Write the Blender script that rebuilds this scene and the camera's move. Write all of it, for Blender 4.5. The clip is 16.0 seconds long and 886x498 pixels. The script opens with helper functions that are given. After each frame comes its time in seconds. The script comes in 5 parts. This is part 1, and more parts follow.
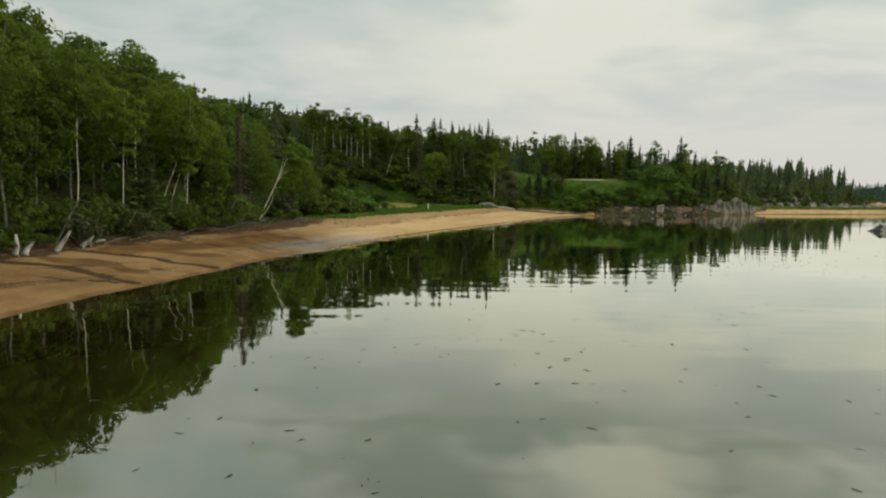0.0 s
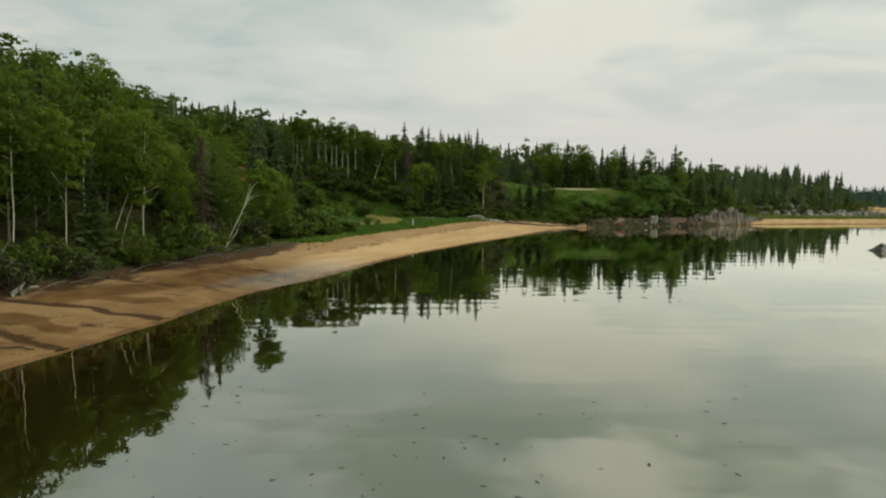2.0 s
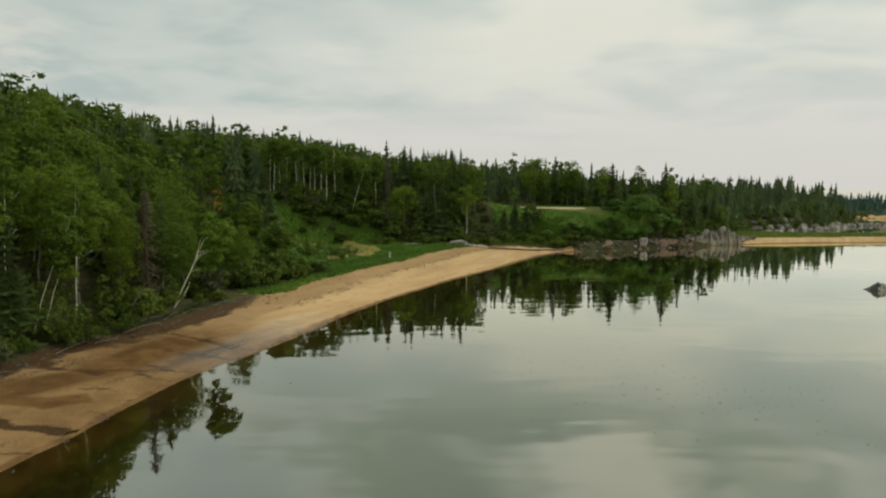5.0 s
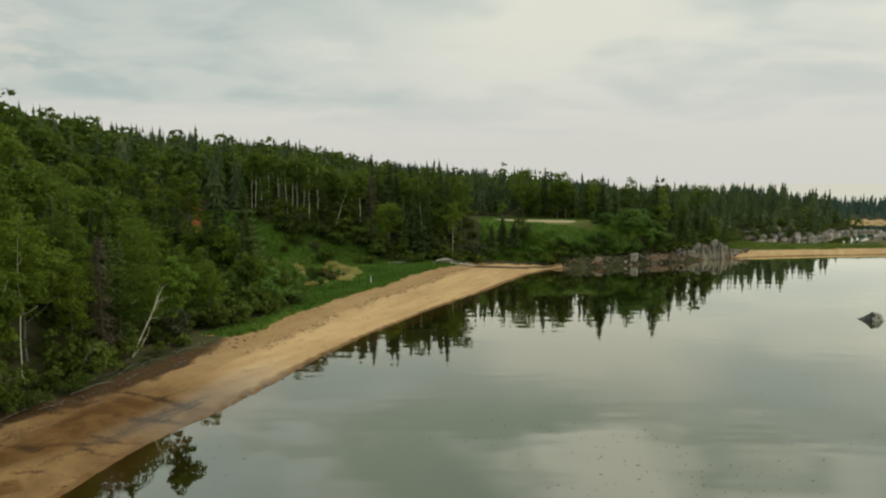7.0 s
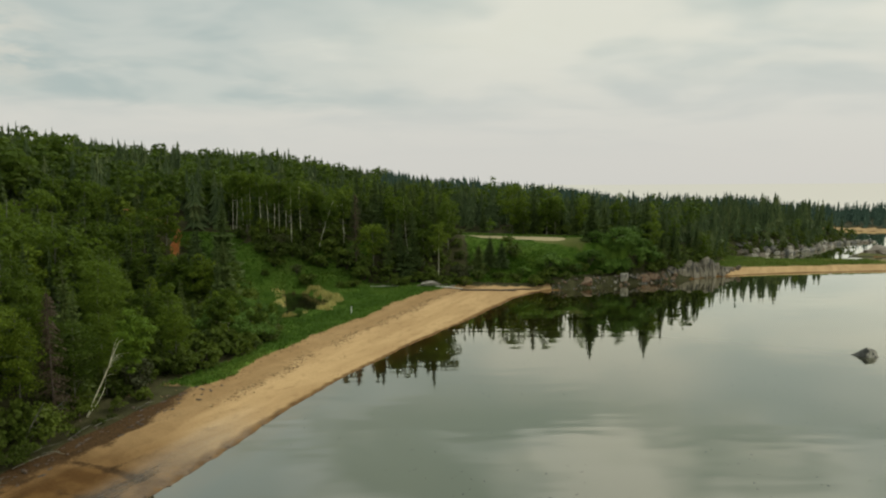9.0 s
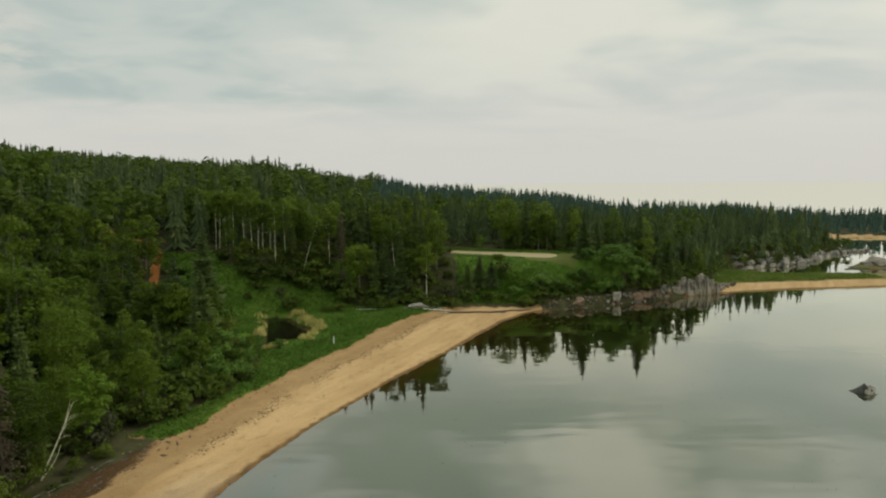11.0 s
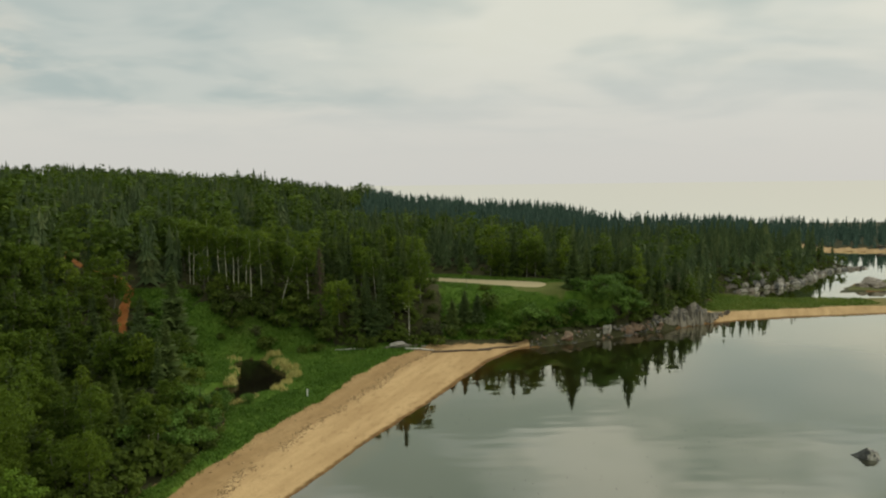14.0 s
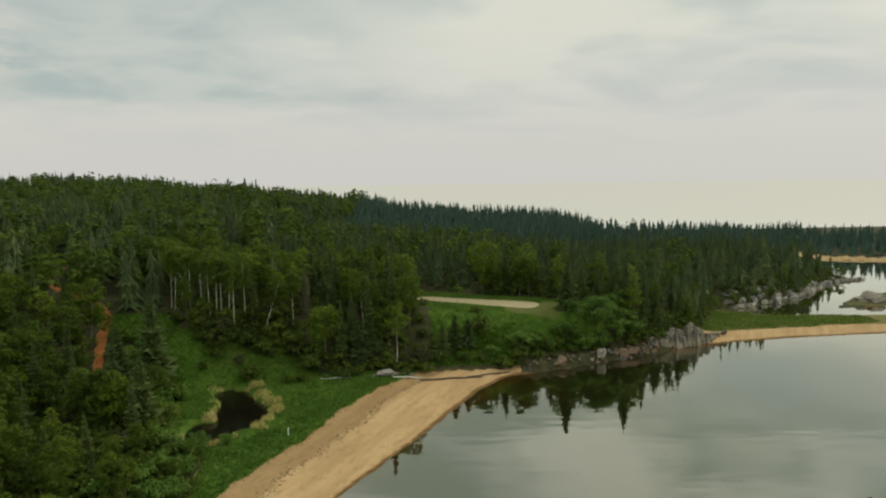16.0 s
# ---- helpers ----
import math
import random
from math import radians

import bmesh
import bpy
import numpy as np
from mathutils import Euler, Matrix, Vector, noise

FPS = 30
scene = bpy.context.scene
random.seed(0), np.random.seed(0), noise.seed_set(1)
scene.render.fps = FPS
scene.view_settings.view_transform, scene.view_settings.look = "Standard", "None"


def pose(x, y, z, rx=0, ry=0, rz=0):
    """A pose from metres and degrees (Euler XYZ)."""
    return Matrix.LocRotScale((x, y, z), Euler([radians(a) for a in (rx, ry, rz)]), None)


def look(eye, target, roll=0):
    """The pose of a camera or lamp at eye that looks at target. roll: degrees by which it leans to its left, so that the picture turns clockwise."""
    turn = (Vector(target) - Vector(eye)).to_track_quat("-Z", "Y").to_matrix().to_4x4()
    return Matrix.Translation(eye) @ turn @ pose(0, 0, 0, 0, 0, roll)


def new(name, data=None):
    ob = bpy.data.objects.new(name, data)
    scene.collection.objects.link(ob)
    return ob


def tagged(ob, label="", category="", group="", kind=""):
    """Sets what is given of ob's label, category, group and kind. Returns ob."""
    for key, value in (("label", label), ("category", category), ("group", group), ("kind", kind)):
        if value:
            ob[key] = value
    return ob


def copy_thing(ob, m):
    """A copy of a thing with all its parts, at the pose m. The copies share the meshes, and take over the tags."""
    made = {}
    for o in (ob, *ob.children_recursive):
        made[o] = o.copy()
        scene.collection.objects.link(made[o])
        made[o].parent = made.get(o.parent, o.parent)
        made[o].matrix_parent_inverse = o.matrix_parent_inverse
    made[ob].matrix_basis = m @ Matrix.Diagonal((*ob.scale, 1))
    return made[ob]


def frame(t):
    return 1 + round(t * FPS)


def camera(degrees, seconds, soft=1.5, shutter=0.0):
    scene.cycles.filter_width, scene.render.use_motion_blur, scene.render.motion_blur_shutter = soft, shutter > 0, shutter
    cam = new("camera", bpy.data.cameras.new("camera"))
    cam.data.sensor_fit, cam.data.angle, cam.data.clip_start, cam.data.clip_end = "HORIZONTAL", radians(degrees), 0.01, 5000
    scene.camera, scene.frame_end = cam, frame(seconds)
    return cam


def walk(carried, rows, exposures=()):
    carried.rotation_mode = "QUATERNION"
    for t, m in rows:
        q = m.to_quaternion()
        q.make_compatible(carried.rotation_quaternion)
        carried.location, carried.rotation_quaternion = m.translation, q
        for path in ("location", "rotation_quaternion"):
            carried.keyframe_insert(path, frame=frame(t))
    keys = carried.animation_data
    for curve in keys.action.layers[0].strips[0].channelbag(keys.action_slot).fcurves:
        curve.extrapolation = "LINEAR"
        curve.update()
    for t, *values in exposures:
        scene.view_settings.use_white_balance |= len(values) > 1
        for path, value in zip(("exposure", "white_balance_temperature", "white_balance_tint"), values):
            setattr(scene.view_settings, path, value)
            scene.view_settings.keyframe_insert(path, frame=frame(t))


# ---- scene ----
cam = camera(69.2, 16.0, soft=2.2)
METRES, EYE, TILT, LEAN, TURN = 33.0, 4.05, -5.23, -0.43, 0.0
ROWS = [
    (0.0, 0.0, 0.0, 0.0, -0.0, 0.0, -0.0),
    (0.5, 0.0137, 0.0216, 0.0165, -0.05, 0.01, -0.03),
    (1.0, 0.0263, 0.0421, 0.0318, -0.08, -0.03, 0.05),
    (1.5, 0.0377, 0.0641, 0.0497, -0.15, -0.06, 0.12),
    (2.0, 0.0452, 0.0884, 0.0686, -0.25, -0.07, 0.14),
    (2.5, 0.0561, 0.1088, 0.0896, -0.33, -0.11, 0.23),
    (3.0, 0.0666, 0.1266, 0.1101, -0.38, -0.04, 0.24),
    (3.5, 0.0791, 0.1435, 0.1325, -0.38, -0.1, 0.3),
    (4.0, 0.0882, 0.1611, 0.1537, -0.48, -0.08, 0.36),
    (6.5, 0.1477, 0.242, 0.2706, -0.82, -0.62, 0.54),
    (7.0, 0.1576, 0.2621, 0.2955, -0.98, -0.62, 0.64),
    (7.5, 0.1686, 0.2792, 0.3178, -1.08, -0.54, 0.69),
    (8.0, 0.1815, 0.2955, 0.3428, -1.2, -0.57, 0.74),
    (8.5, 0.1914, 0.3128, 0.3665, -1.33, -0.6, 0.81),
    (9.0, 0.2034, 0.3295, 0.3921, -1.4, -0.63, 0.85),
    (11.5, 0.2544, 0.4174, 0.5093, -1.78, -0.76, 1.1),
    (12.0, 0.2637, 0.4361, 0.5333, -1.87, -0.75, 1.13),
    (12.5, 0.2719, 0.4539, 0.5562, -1.95, -0.72, 1.17),
    (13.0, 0.2803, 0.4715, 0.5814, -2.05, -0.71, 1.19),
    (13.5, 0.2883, 0.4895, 0.6048, -2.14, -0.74, 1.23),
    (14.0, 0.2967, 0.5085, 0.6297, -2.23, -0.77, 1.26),
    (14.5, 0.3074, 0.5291, 0.6529, -2.33, -0.79, 1.33),
    (15.0, 0.3167, 0.5476, 0.6766, -2.4, -0.83, 1.38),
    (15.5, 0.326, 0.5686, 0.7035, -2.46, -0.88, 1.41),
    (16.0, 0.335, 0.5875, 0.7286, -2.49, -0.86, 1.42),
]
walk(cam, [(t, pose(0, 0, EYE, TILT, LEAN, TURN) @ pose(METRES * x, METRES * y, METRES * z, 90 + pitch, roll, yaw)) for t, x, y, z, yaw, pitch, roll in ROWS],
     exposures=[(0.0, 0.06), (4.0, 0.05), (9.0, 0.02), (12.5, 0.0), (16.0, -0.03)])

# ---- world and sun ----
world = bpy.data.worlds.new("overcast_sky")
scene.world = world
world.use_nodes = True
wn, wl = world.node_tree.nodes, world.node_tree.links
wn.clear()


def wnode(kind, **inputs):
    n = wn.new(kind)
    for k, v in inputs.items():
        n.inputs[int(k[1:])].default_value = v
    return n


SUN_EL, SUN_AZ = radians(35), radians(65)          # azimuth from +y towards +x
sky = wn.new("ShaderNodeTexSky")
sky.sky_type, sky.sun_disc = "NISHITA", False
sky.sun_elevation, sky.sun_rotation = SUN_EL, SUN_AZ
sky.air_density, sky.dust_density = 1.0, 2.0
coord = wn.new("ShaderNodeTexCoord")
sep = wn.new("ShaderNodeSeparateXYZ")
wl.new(coord.outputs["Generated"], sep.inputs[0])


def wmath(op, a, b=None, clamp=False):
    n = wn.new("ShaderNodeMath")
    n.operation, n.use_clamp = op, clamp
    for i, v in enumerate((a, b)):
        if v is None:
            continue
        if isinstance(v, (int, float)):
            n.inputs[i].default_value = v
        else:
            wl.new(v, n.inputs[i])
    return n.outputs[0]


def wmix(fac, a, b, blend="MIX"):
    n = wn.new("ShaderNodeMix")
    n.data_type, n.blend_type = "RGBA", blend
    for sock, v in ((n.inputs[0], fac), (n.inputs[6], a), (n.inputs[7], b)):
        if isinstance(v, (int, float)):
            sock.default_value = v
        elif isinstance(v, tuple):
            sock.default_value = (*v, 1)
        else:
            wl.new(v, sock)
    return n.outputs[2]


def wsmooth(v, lo, hi):
    n = wn.new("ShaderNodeMapRange")
    n.interpolation_type = "SMOOTHSTEP"
    n.inputs[1].default_value, n.inputs[2].default_value = lo, hi
    wl.new(v, n.inputs[0])
    return n.outputs[0]


el = wmath("MAXIMUM", sep.outputs[2], 0.0)
den = wmath("ADD", el, 0.16)
cx, cy = wmath("DIVIDE", sep.outputs[0], den), wmath("DIVIDE", sep.outputs[1], den)
comb = wn.new("ShaderNodeCombineXYZ")
wl.new(cx, comb.inputs[0]), wl.new(cy, comb.inputs[1])


def wnoise(scale, detail, stretch, shift):
    m = wn.new("ShaderNodeMapping")
    m.inputs["Scale"].default_value, m.inputs["Location"].default_value = stretch, shift
    wl.new(comb.outputs[0], m.inputs[0])
    n = wn.new("ShaderNodeTexNoise")
    n.inputs["Scale"].default_value, n.inputs["Detail"].default_value = scale, detail
    n.inputs["Roughness"].default_value, n.inputs["Distortion"].default_value = 0.58, 0.3
    wl.new(m.outputs[0], n.inputs["Vector"])
    return n.outputs[0]


SKY_LOW, SKY_GREY, SKY_WHITE = (0.632, 0.626, 0.584), (0.48, 0.545, 0.505), (0.72, 0.72, 0.62)
banks = wsmooth(wnoise(1.0, 3.5, (0.9, 1.0, 1.0), (3.1, 1.7, 0.0)), 0.36, 0.60)
wisps = wsmooth(wnoise(2.4, 3.0, (1.0, 1.2, 1.0), (7.4, 0.2, 2.0)), 0.35, 0.72)
cloud = wmix(banks, SKY_GREY, SKY_WHITE)
cloud = wmix(wmath("MULTIPLY", wisps, 0.22), cloud, (0.78, 0.78, 0.70))
ragged = wnoise(2.2, 5.0, (0.8, 1.3, 1.0), (2.2, 8.1, 0.0))
el_r = wmath("ADD", el, wmath("MULTIPLY", wmath("SUBTRACT", ragged, 0.5), 0.05))
heap = wmath("MULTIPLY", wmath("MULTIPLY", wsmooth(el_r, 0.098, 0.128), wsmooth(sep.outputs[0], 0.12, -0.32)), wsmooth(ragged, 0.15, 0.50))
away = wn.new("ShaderNodeVectorMath")
away.operation, away.inputs[1].default_value = "DISTANCE", (-0.53, 0.83, 0.175)
wl.new(coord.outputs["Generated"], away.inputs[0])
puff = wmath("MULTIPLY", wsmooth(away.outputs["Value"], 0.085, 0.015), wsmooth(wnoise(5.0, 4.0, (1.0, 1.0, 1.0), (4.0, 1.0, 0.0)), 0.36, 0.6))
cloud = wmix(wsmooth(el, 0.24, 0.02), cloud, SKY_LOW)
cloud = wmix(wmath("MULTIPLY", heap, 0.92), cloud, wmix(wsmooth(wnoise(1.7, 3.0, (1.0, 1.0, 1.0), (9.2, 3.3, 1.0)), 0.36, 0.64), (0.42, 0.495, 0.475), (0.56, 0.60, 0.555)))
cloud = wmix(wmath("MULTIPLY", puff, 0.7), cloud, (0.66, 0.65, 0.57))
gaps = wsmooth(wnoise(2.1, 3.0, (0.9, 1.2, 1.0), (1.3, 5.2, 4.0)), 0.40, 0.62)
cloud = wmix(wmath("MULTIPLY", wmath("SUBTRACT", 1.0, gaps), wsmooth(el, 0.27, 0.36)), cloud, (0.35, 0.41, 0.345))
zenith = wmath("ADD", wmath("ADD", 1.0, wmath("MULTIPLY", wsmooth(el, 0.25, 0.42), 0.42)), wmath("MULTIPLY", wsmooth(el, 0.42, 0.78), 0.72))
bright = wn.new("ShaderNodeVectorMath")
bright.operation = "SCALE"
wl.new(cloud, bright.inputs[0]), wl.new(zenith, bright.inputs[3])
clear = wmix(1.0, sky.outputs[0], (0.1, 0.1, 0.1), "MULTIPLY")
background, out = wn.new("ShaderNodeBackground"), wn.new("ShaderNodeOutputWorld")
wl.new(wmix(0.965, clear, bright.outputs[0]), background.inputs[0])
background.inputs[1].default_value = 1.0
wl.new(background.outputs[0], out.inputs[0])

sun_data = bpy.data.lights.new("sun", "SUN")
sun_data.energy, sun_data.angle, sun_data.color = 1.3, radians(25), (1.0, 0.95, 0.86)
sun = new("sun", sun_data)
sun.matrix_world = look((0, 0, 0), (-math.cos(SUN_EL) * math.sin(SUN_AZ), -math.cos(SUN_EL) * math.cos(SUN_AZ), -math.sin(SUN_EL)))

# ---- materials ----


class Nodes:
    """A small helper round one material's node tree."""

    def __init__(self, name):
        self.m = bpy.data.materials.new(name)
        self.m.use_nodes = True
        self.n, self.l = self.m.node_tree.nodes, self.m.node_tree.links
        self.b = self.n["Principled BSDF"]
        self.out = self.n["Material Output"]

    def put(self, sock, v):
        if isinstance(v, (int, float)):
            sock.default_value = v
        elif isinstance(v, tuple):
            sock.default_value = (*v, 1) if len(v) == 3 and sock.type == "RGBA" else v
        else:
            self.l.new(v, sock)

    def mix(self, fac, a, b, blend="MIX"):
        n = self.n.new("ShaderNodeMix")
        n.data_type, n.blend_type = "RGBA", blend
        self.put(n.inputs[0], fac), self.put(n.inputs[6], a), self.put(n.inputs[7], b)
        return n.outputs[2]

    def math(self, op, a, b=0.0, clamp=False):
        n = self.n.new("ShaderNodeMath")
        n.operation, n.use_clamp = op, clamp
        self.put(n.inputs[0], a), self.put(n.inputs[1], b)
        return n.outputs[0]

    def ramp(self, v, lo, hi, a=0.0, b=1.0):
        n = self.n.new("ShaderNodeMapRange")
        n.interpolation_type = "SMOOTHSTEP"
        self.put(n.inputs[0], v)
        for i, x in enumerate((lo, hi, a, b)):
            n.inputs[i + 1].default_value = x
        return n.outputs[0]

    def noise(self, scale, detail=4.0, stretch=(1, 1, 1), space="Object", rough=0.55, turn=0.0):
        c, m, n = (self.n.new("ShaderNode" + k) for k in ("TexCoord", "Mapping", "TexNoise"))
        m.vector_type = "TEXTURE"
        m.inputs["Scale"].default_value, m.inputs["Rotation"].default_value = tuple(1 / v for v in stretch), (0, 0, radians(turn))
        self.l.new(c.outputs[space], m.inputs[0]), self.l.new(m.outputs[0], n.inputs["Vector"])
        n.inputs["Scale"].default_value, n.inputs["Detail"].default_value, n.inputs["Roughness"].default_value = scale, detail, rough
        return n.outputs[0]

    def attribute(self, name):
        n = self.n.new("ShaderNodeAttribute")
        n.attribute_name = name
        return n.outputs["Fac"]

    def random(self):
        return self.n.new("ShaderNodeObjectInfo").outputs["Random"]

    def island(self):
        return self.n.new("ShaderNodeNewGeometry").outputs["Random Per Island"]

    def bump(self, height, strength, distance):
        n = self.n.new("ShaderNodeBump")
        n.inputs["Strength"].default_value, n.inputs["Distance"].default_value = strength, distance
        self.l.new(height, n.inputs["Height"])
        self.l.new(n.outputs[0], self.b.inputs["Normal"])

    def done(self, colour, rough):
        self.put(self.b.inputs["Base Color"], colour), self.put(self.b.inputs["Roughness"], rough)
        return self.m


def foliage(name, dark, mid, light, through_share=0.25, joined=False):
    k = Nodes(name)
    whole = k.ramp(k.noise(0.21, 1.5), 0.3, 0.7) if joined else k.random()
    r = k.math("ADD", k.math("MULTIPLY", whole, 0.72), k.math("MULTIPLY", k.island(), 0.28))
    c = k.mix(k.ramp(r, 0.1, 0.6), dark, mid)
    c = k.mix(k.ramp(r, 0.6, 1.0), c, light)
    c = k.mix(k.ramp(k.noise(0.35, 3.0), 0.35, 0.7, 0.0, 0.3), c, mid)
    k.b.inputs["Specular IOR Level"].default_value = 0.12
    m = k.done(c, 0.62)
    t, mx = k.n.new("ShaderNodeBsdfTranslucent"), k.n.new("ShaderNodeMixShader")
    k.put(t.inputs[0], c)
    mx.inputs[0].default_value = through_share
    k.l.new(k.b.outputs[0], mx.inputs[1]), k.l.new(t.outputs[0], mx.inputs[2]), k.l.new(mx.outputs[0], k.out.inputs[0])
    return m


def bark(name, base, patch, share, scale, stretch):
    k = Nodes(name)
    n = k.noise(scale, 4.0, stretch)
    c = k.mix(k.ramp(n, share, share + 0.12), base, patch)
    c = k.mix(k.ramp(k.noise(9.0, 3.0), 0.3, 0.75, 0.0, 0.35), c, patch)
    k.bump(n, 0.5, 0.02)
    return k.done(c, 0.8)


ASPEN_LEAF = foliage("aspen_leaf", (0.0555, 0.0868, 0.0104), (0.0995, 0.1477, 0.0145), (0.1698, 0.2243, 0.0217), 0.5)
BIRCH_LEAF = foliage("birch_leaf", (0.0754, 0.1276, 0.0117), (0.1276, 0.1972, 0.0169), (0.1914, 0.2784, 0.0260), 0.3)
SHRUB_LEAF = foliage("shrub_leaf", (0.0501, 0.0691, 0.0118), (0.0812, 0.1134, 0.0161), (0.1338, 0.1729, 0.0235), 0.45)
ALDER_LEAF = foliage("alder_leaf", (0.0411, 0.0457, 0.0182), (0.0581, 0.0647, 0.0244), (0.0876, 0.0971, 0.0307), 0.2)
BUSH_LEAF = foliage("bush_leaf", (0.0638, 0.1160, 0.0169), (0.0905, 0.1601, 0.0234), (0.1276, 0.2088, 0.0338), 0.25)
SPRUCE_NEEDLE = foliage("spruce_needle", (0.0517, 0.0759, 0.0246), (0.0826, 0.1150, 0.0321), (0.1344, 0.1700, 0.0426), 0.25)
DEAD_NEEDLE = foliage("dead_spruce_twig", (0.0552, 0.0437, 0.0283), (0.0805, 0.0598, 0.0386), (0.1150, 0.0782, 0.0515), 0.05)
# blue raised a little over SPRUCE_NEEDLE to paint in distance haze
FAR_NEEDLE = foliage("far_spruce_needle", (0.0609, 0.0864, 0.0367), (0.0933, 0.1288, 0.0502), (0.1623, 0.1883, 0.0695), 0.2, True)
FAR_LEAF = foliage("far_aspen_leaf", (0.0464, 0.0739, 0.0110), (0.0774, 0.1178, 0.0149), (0.1265, 0.1729, 0.0223), 0.42, True)
GRASS_BLADE = foliage("grass_blade", (0.060, 0.120, 0.013), (0.090, 0.165, 0.020), (0.155, 0.225, 0.036), 0.4, True)
# needle colour with the blue-green haze of distance painted in
HAZED_NEEDLE = foliage("hazed_spruce_needle", (0.0495, 0.0858, 0.0641), (0.0682, 0.1100, 0.0813), (0.0880, 0.1320, 0.0936), 0.08, True)
MARSH_BLADE = foliage("marsh_blade", (0.1045, 0.1568, 0.0256), (0.1425, 0.1900, 0.0342), (0.1995, 0.2185, 0.0513), 0.3, True)
REED_BLADE = foliage("dry_reed_blade", (0.3400, 0.3100, 0.1000), (0.5000, 0.4300, 0.1500), (0.6600, 0.5600, 0.2400), 0.2, True)
BIRCH_BARK = bark("birch_bark", (0.86, 0.81, 0.60), (0.11, 0.09, 0.065), 0.60, 2.2, (1, 1, 5))
ASPEN_BARK = bark("aspen_bark", (0.20, 0.19, 0.14), (0.07, 0.065, 0.05), 0.52, 2.5, (1, 1, 2))
SPRUCE_BARK = bark("spruce_bark", (0.10, 0.075, 0.055), (0.05, 0.04, 0.03), 0.5, 6.0, (1, 1, 0.3))
DRIFTWOOD = bark("bleached_driftwood", (0.52, 0.48, 0.42), (0.25, 0.22, 0.19), 0.56, 5.0, (1, 1, 0.25))
DARK_LOG = bark("wet_log", (0.085, 0.055, 0.036), (0.04, 0.03, 0.022), 0.5, 5.0, (0.3, 1, 1))


def stone(name, base, dark, light, rust=(0.30, 0.17, 0.10), rust_share=0.6):
    k = Nodes(name)
    n1, n2 = k.noise(0.9, 5.0), k.noise(5.0, 6.0)
    c = k.mix(k.ramp(n1, 0.35, 0.65), base, light)
    c = k.mix(k.ramp(n1, rust_share, rust_share + 0.15, 0.0, 0.8), c, rust)
    c = k.mix(k.ramp(n2, 0.48, 0.62, 0.0, 0.85), c, dark)
    c = k.mix(0.35, c, k.mix(k.random(), dark, base))
    k.bump(k.math("ADD", n2, k.noise(16.0, 3.0)), 0.6, 0.06)
    return k.done(c, 0.82)


GRANITE = stone("pink_grey_granite", (0.19, 0.15, 0.112), (0.042, 0.035, 0.028), (0.31, 0.26, 0.205))
PALE_STONE = stone("pale_granite", (0.32, 0.285, 0.235), (0.09, 0.078, 0.062), (0.45, 0.41, 0.345), (0.45, 0.38, 0.3), 0.7)
DARK_STONE = stone("dark_wet_stone", (0.075, 0.07, 0.06), (0.03, 0.03, 0.026), (0.15, 0.135, 0.115), (0.12, 0.085, 0.06), 0.66)
RUSTY_STONE = stone("rusty_granite", (0.20, 0.12, 0.072), (0.045, 0.032, 0.024), (0.29, 0.20, 0.135), (0.26, 0.12, 0.06), 0.5)

k = Nodes("fractured_granite")
n1, n2 = k.noise(1.3, 5.0, (1.4, 1.4, 0.3)), k.noise(5.0, 6.0)
c = k.mix(k.ramp(k.noise(0.7, 4.0), 0.35, 0.65), (0.115, 0.094, 0.068), (0.27, 0.23, 0.175))
c = k.mix(k.ramp(n1, 0.53, 0.60, 0.0, 0.9), c, (0.032, 0.028, 0.023))
c = k.mix(k.ramp(n2, 0.55, 0.68, 0.0, 0.7), c, (0.05, 0.043, 0.035))
k.bump(k.math("ADD", n1, n2), 0.8, 0.12)
CLIFF = k.done(c, 0.85)

k = Nodes("ground_surface")
fine, coarse, broad = k.noise(7.0, 5.0), k.noise(0.8, 4.0), k.noise(0.12, 4.0)
streak = k.noise(0.75, 6.0, (1.0, 0.13, 1.0), turn=-26)
sand = k.mix(k.ramp(streak, 0.35, 0.68), (0.39, 0.248, 0.121), (0.49, 0.322, 0.162))
sand = k.mix(k.ramp(k.noise(2.2, 5.0, (1.0, 0.35, 1.0), turn=-26), 0.52, 0.72, 0.0, 0.55), sand, (0.27, 0.165, 0.08))
sand = k.mix(k.ramp(fine, 0.5, 0.75, 0.0, 0.5), sand, (0.29, 0.185, 0.092))
wet = k.mix(k.ramp(coarse, 0.3, 0.7), (0.115, 0.060, 0.022), (0.19, 0.106, 0.043))
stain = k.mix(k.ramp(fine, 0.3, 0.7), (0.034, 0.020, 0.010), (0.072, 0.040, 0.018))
grass = k.mix(k.ramp(coarse, 0.3, 0.7), (0.047, 0.088, 0.011), (0.082, 0.134, 0.018))
grass = k.mix(k.ramp(broad, 0.5, 0.7, 0.0, 0.6), grass, (0.10, 0.135, 0.03))
floor_c = k.mix(k.ramp(coarse, 0.3, 0.7), (0.038, 0.036, 0.017), (0.066, 0.062, 0.028))
# olive mud, with the dimming and green of deep water put into its colour
mud_murk = k.mix(k.ramp(broad, 0.4, 0.6), (0.040, 0.050, 0.024), (0.060, 0.068, 0.034))
mud_murk = k.mix(k.attribute("silt"), mud_murk, k.mix(k.ramp(coarse, 0.3, 0.7), (0.045, 0.034, 0.012), (0.070, 0.050, 0.018)))
track = k.mix(k.ramp(coarse, 0.3, 0.7), (0.26, 0.088, 0.024), (0.36, 0.14, 0.048))
c = k.mix(k.ramp(k.attribute("wet"), 0.2, 0.8), sand, wet)
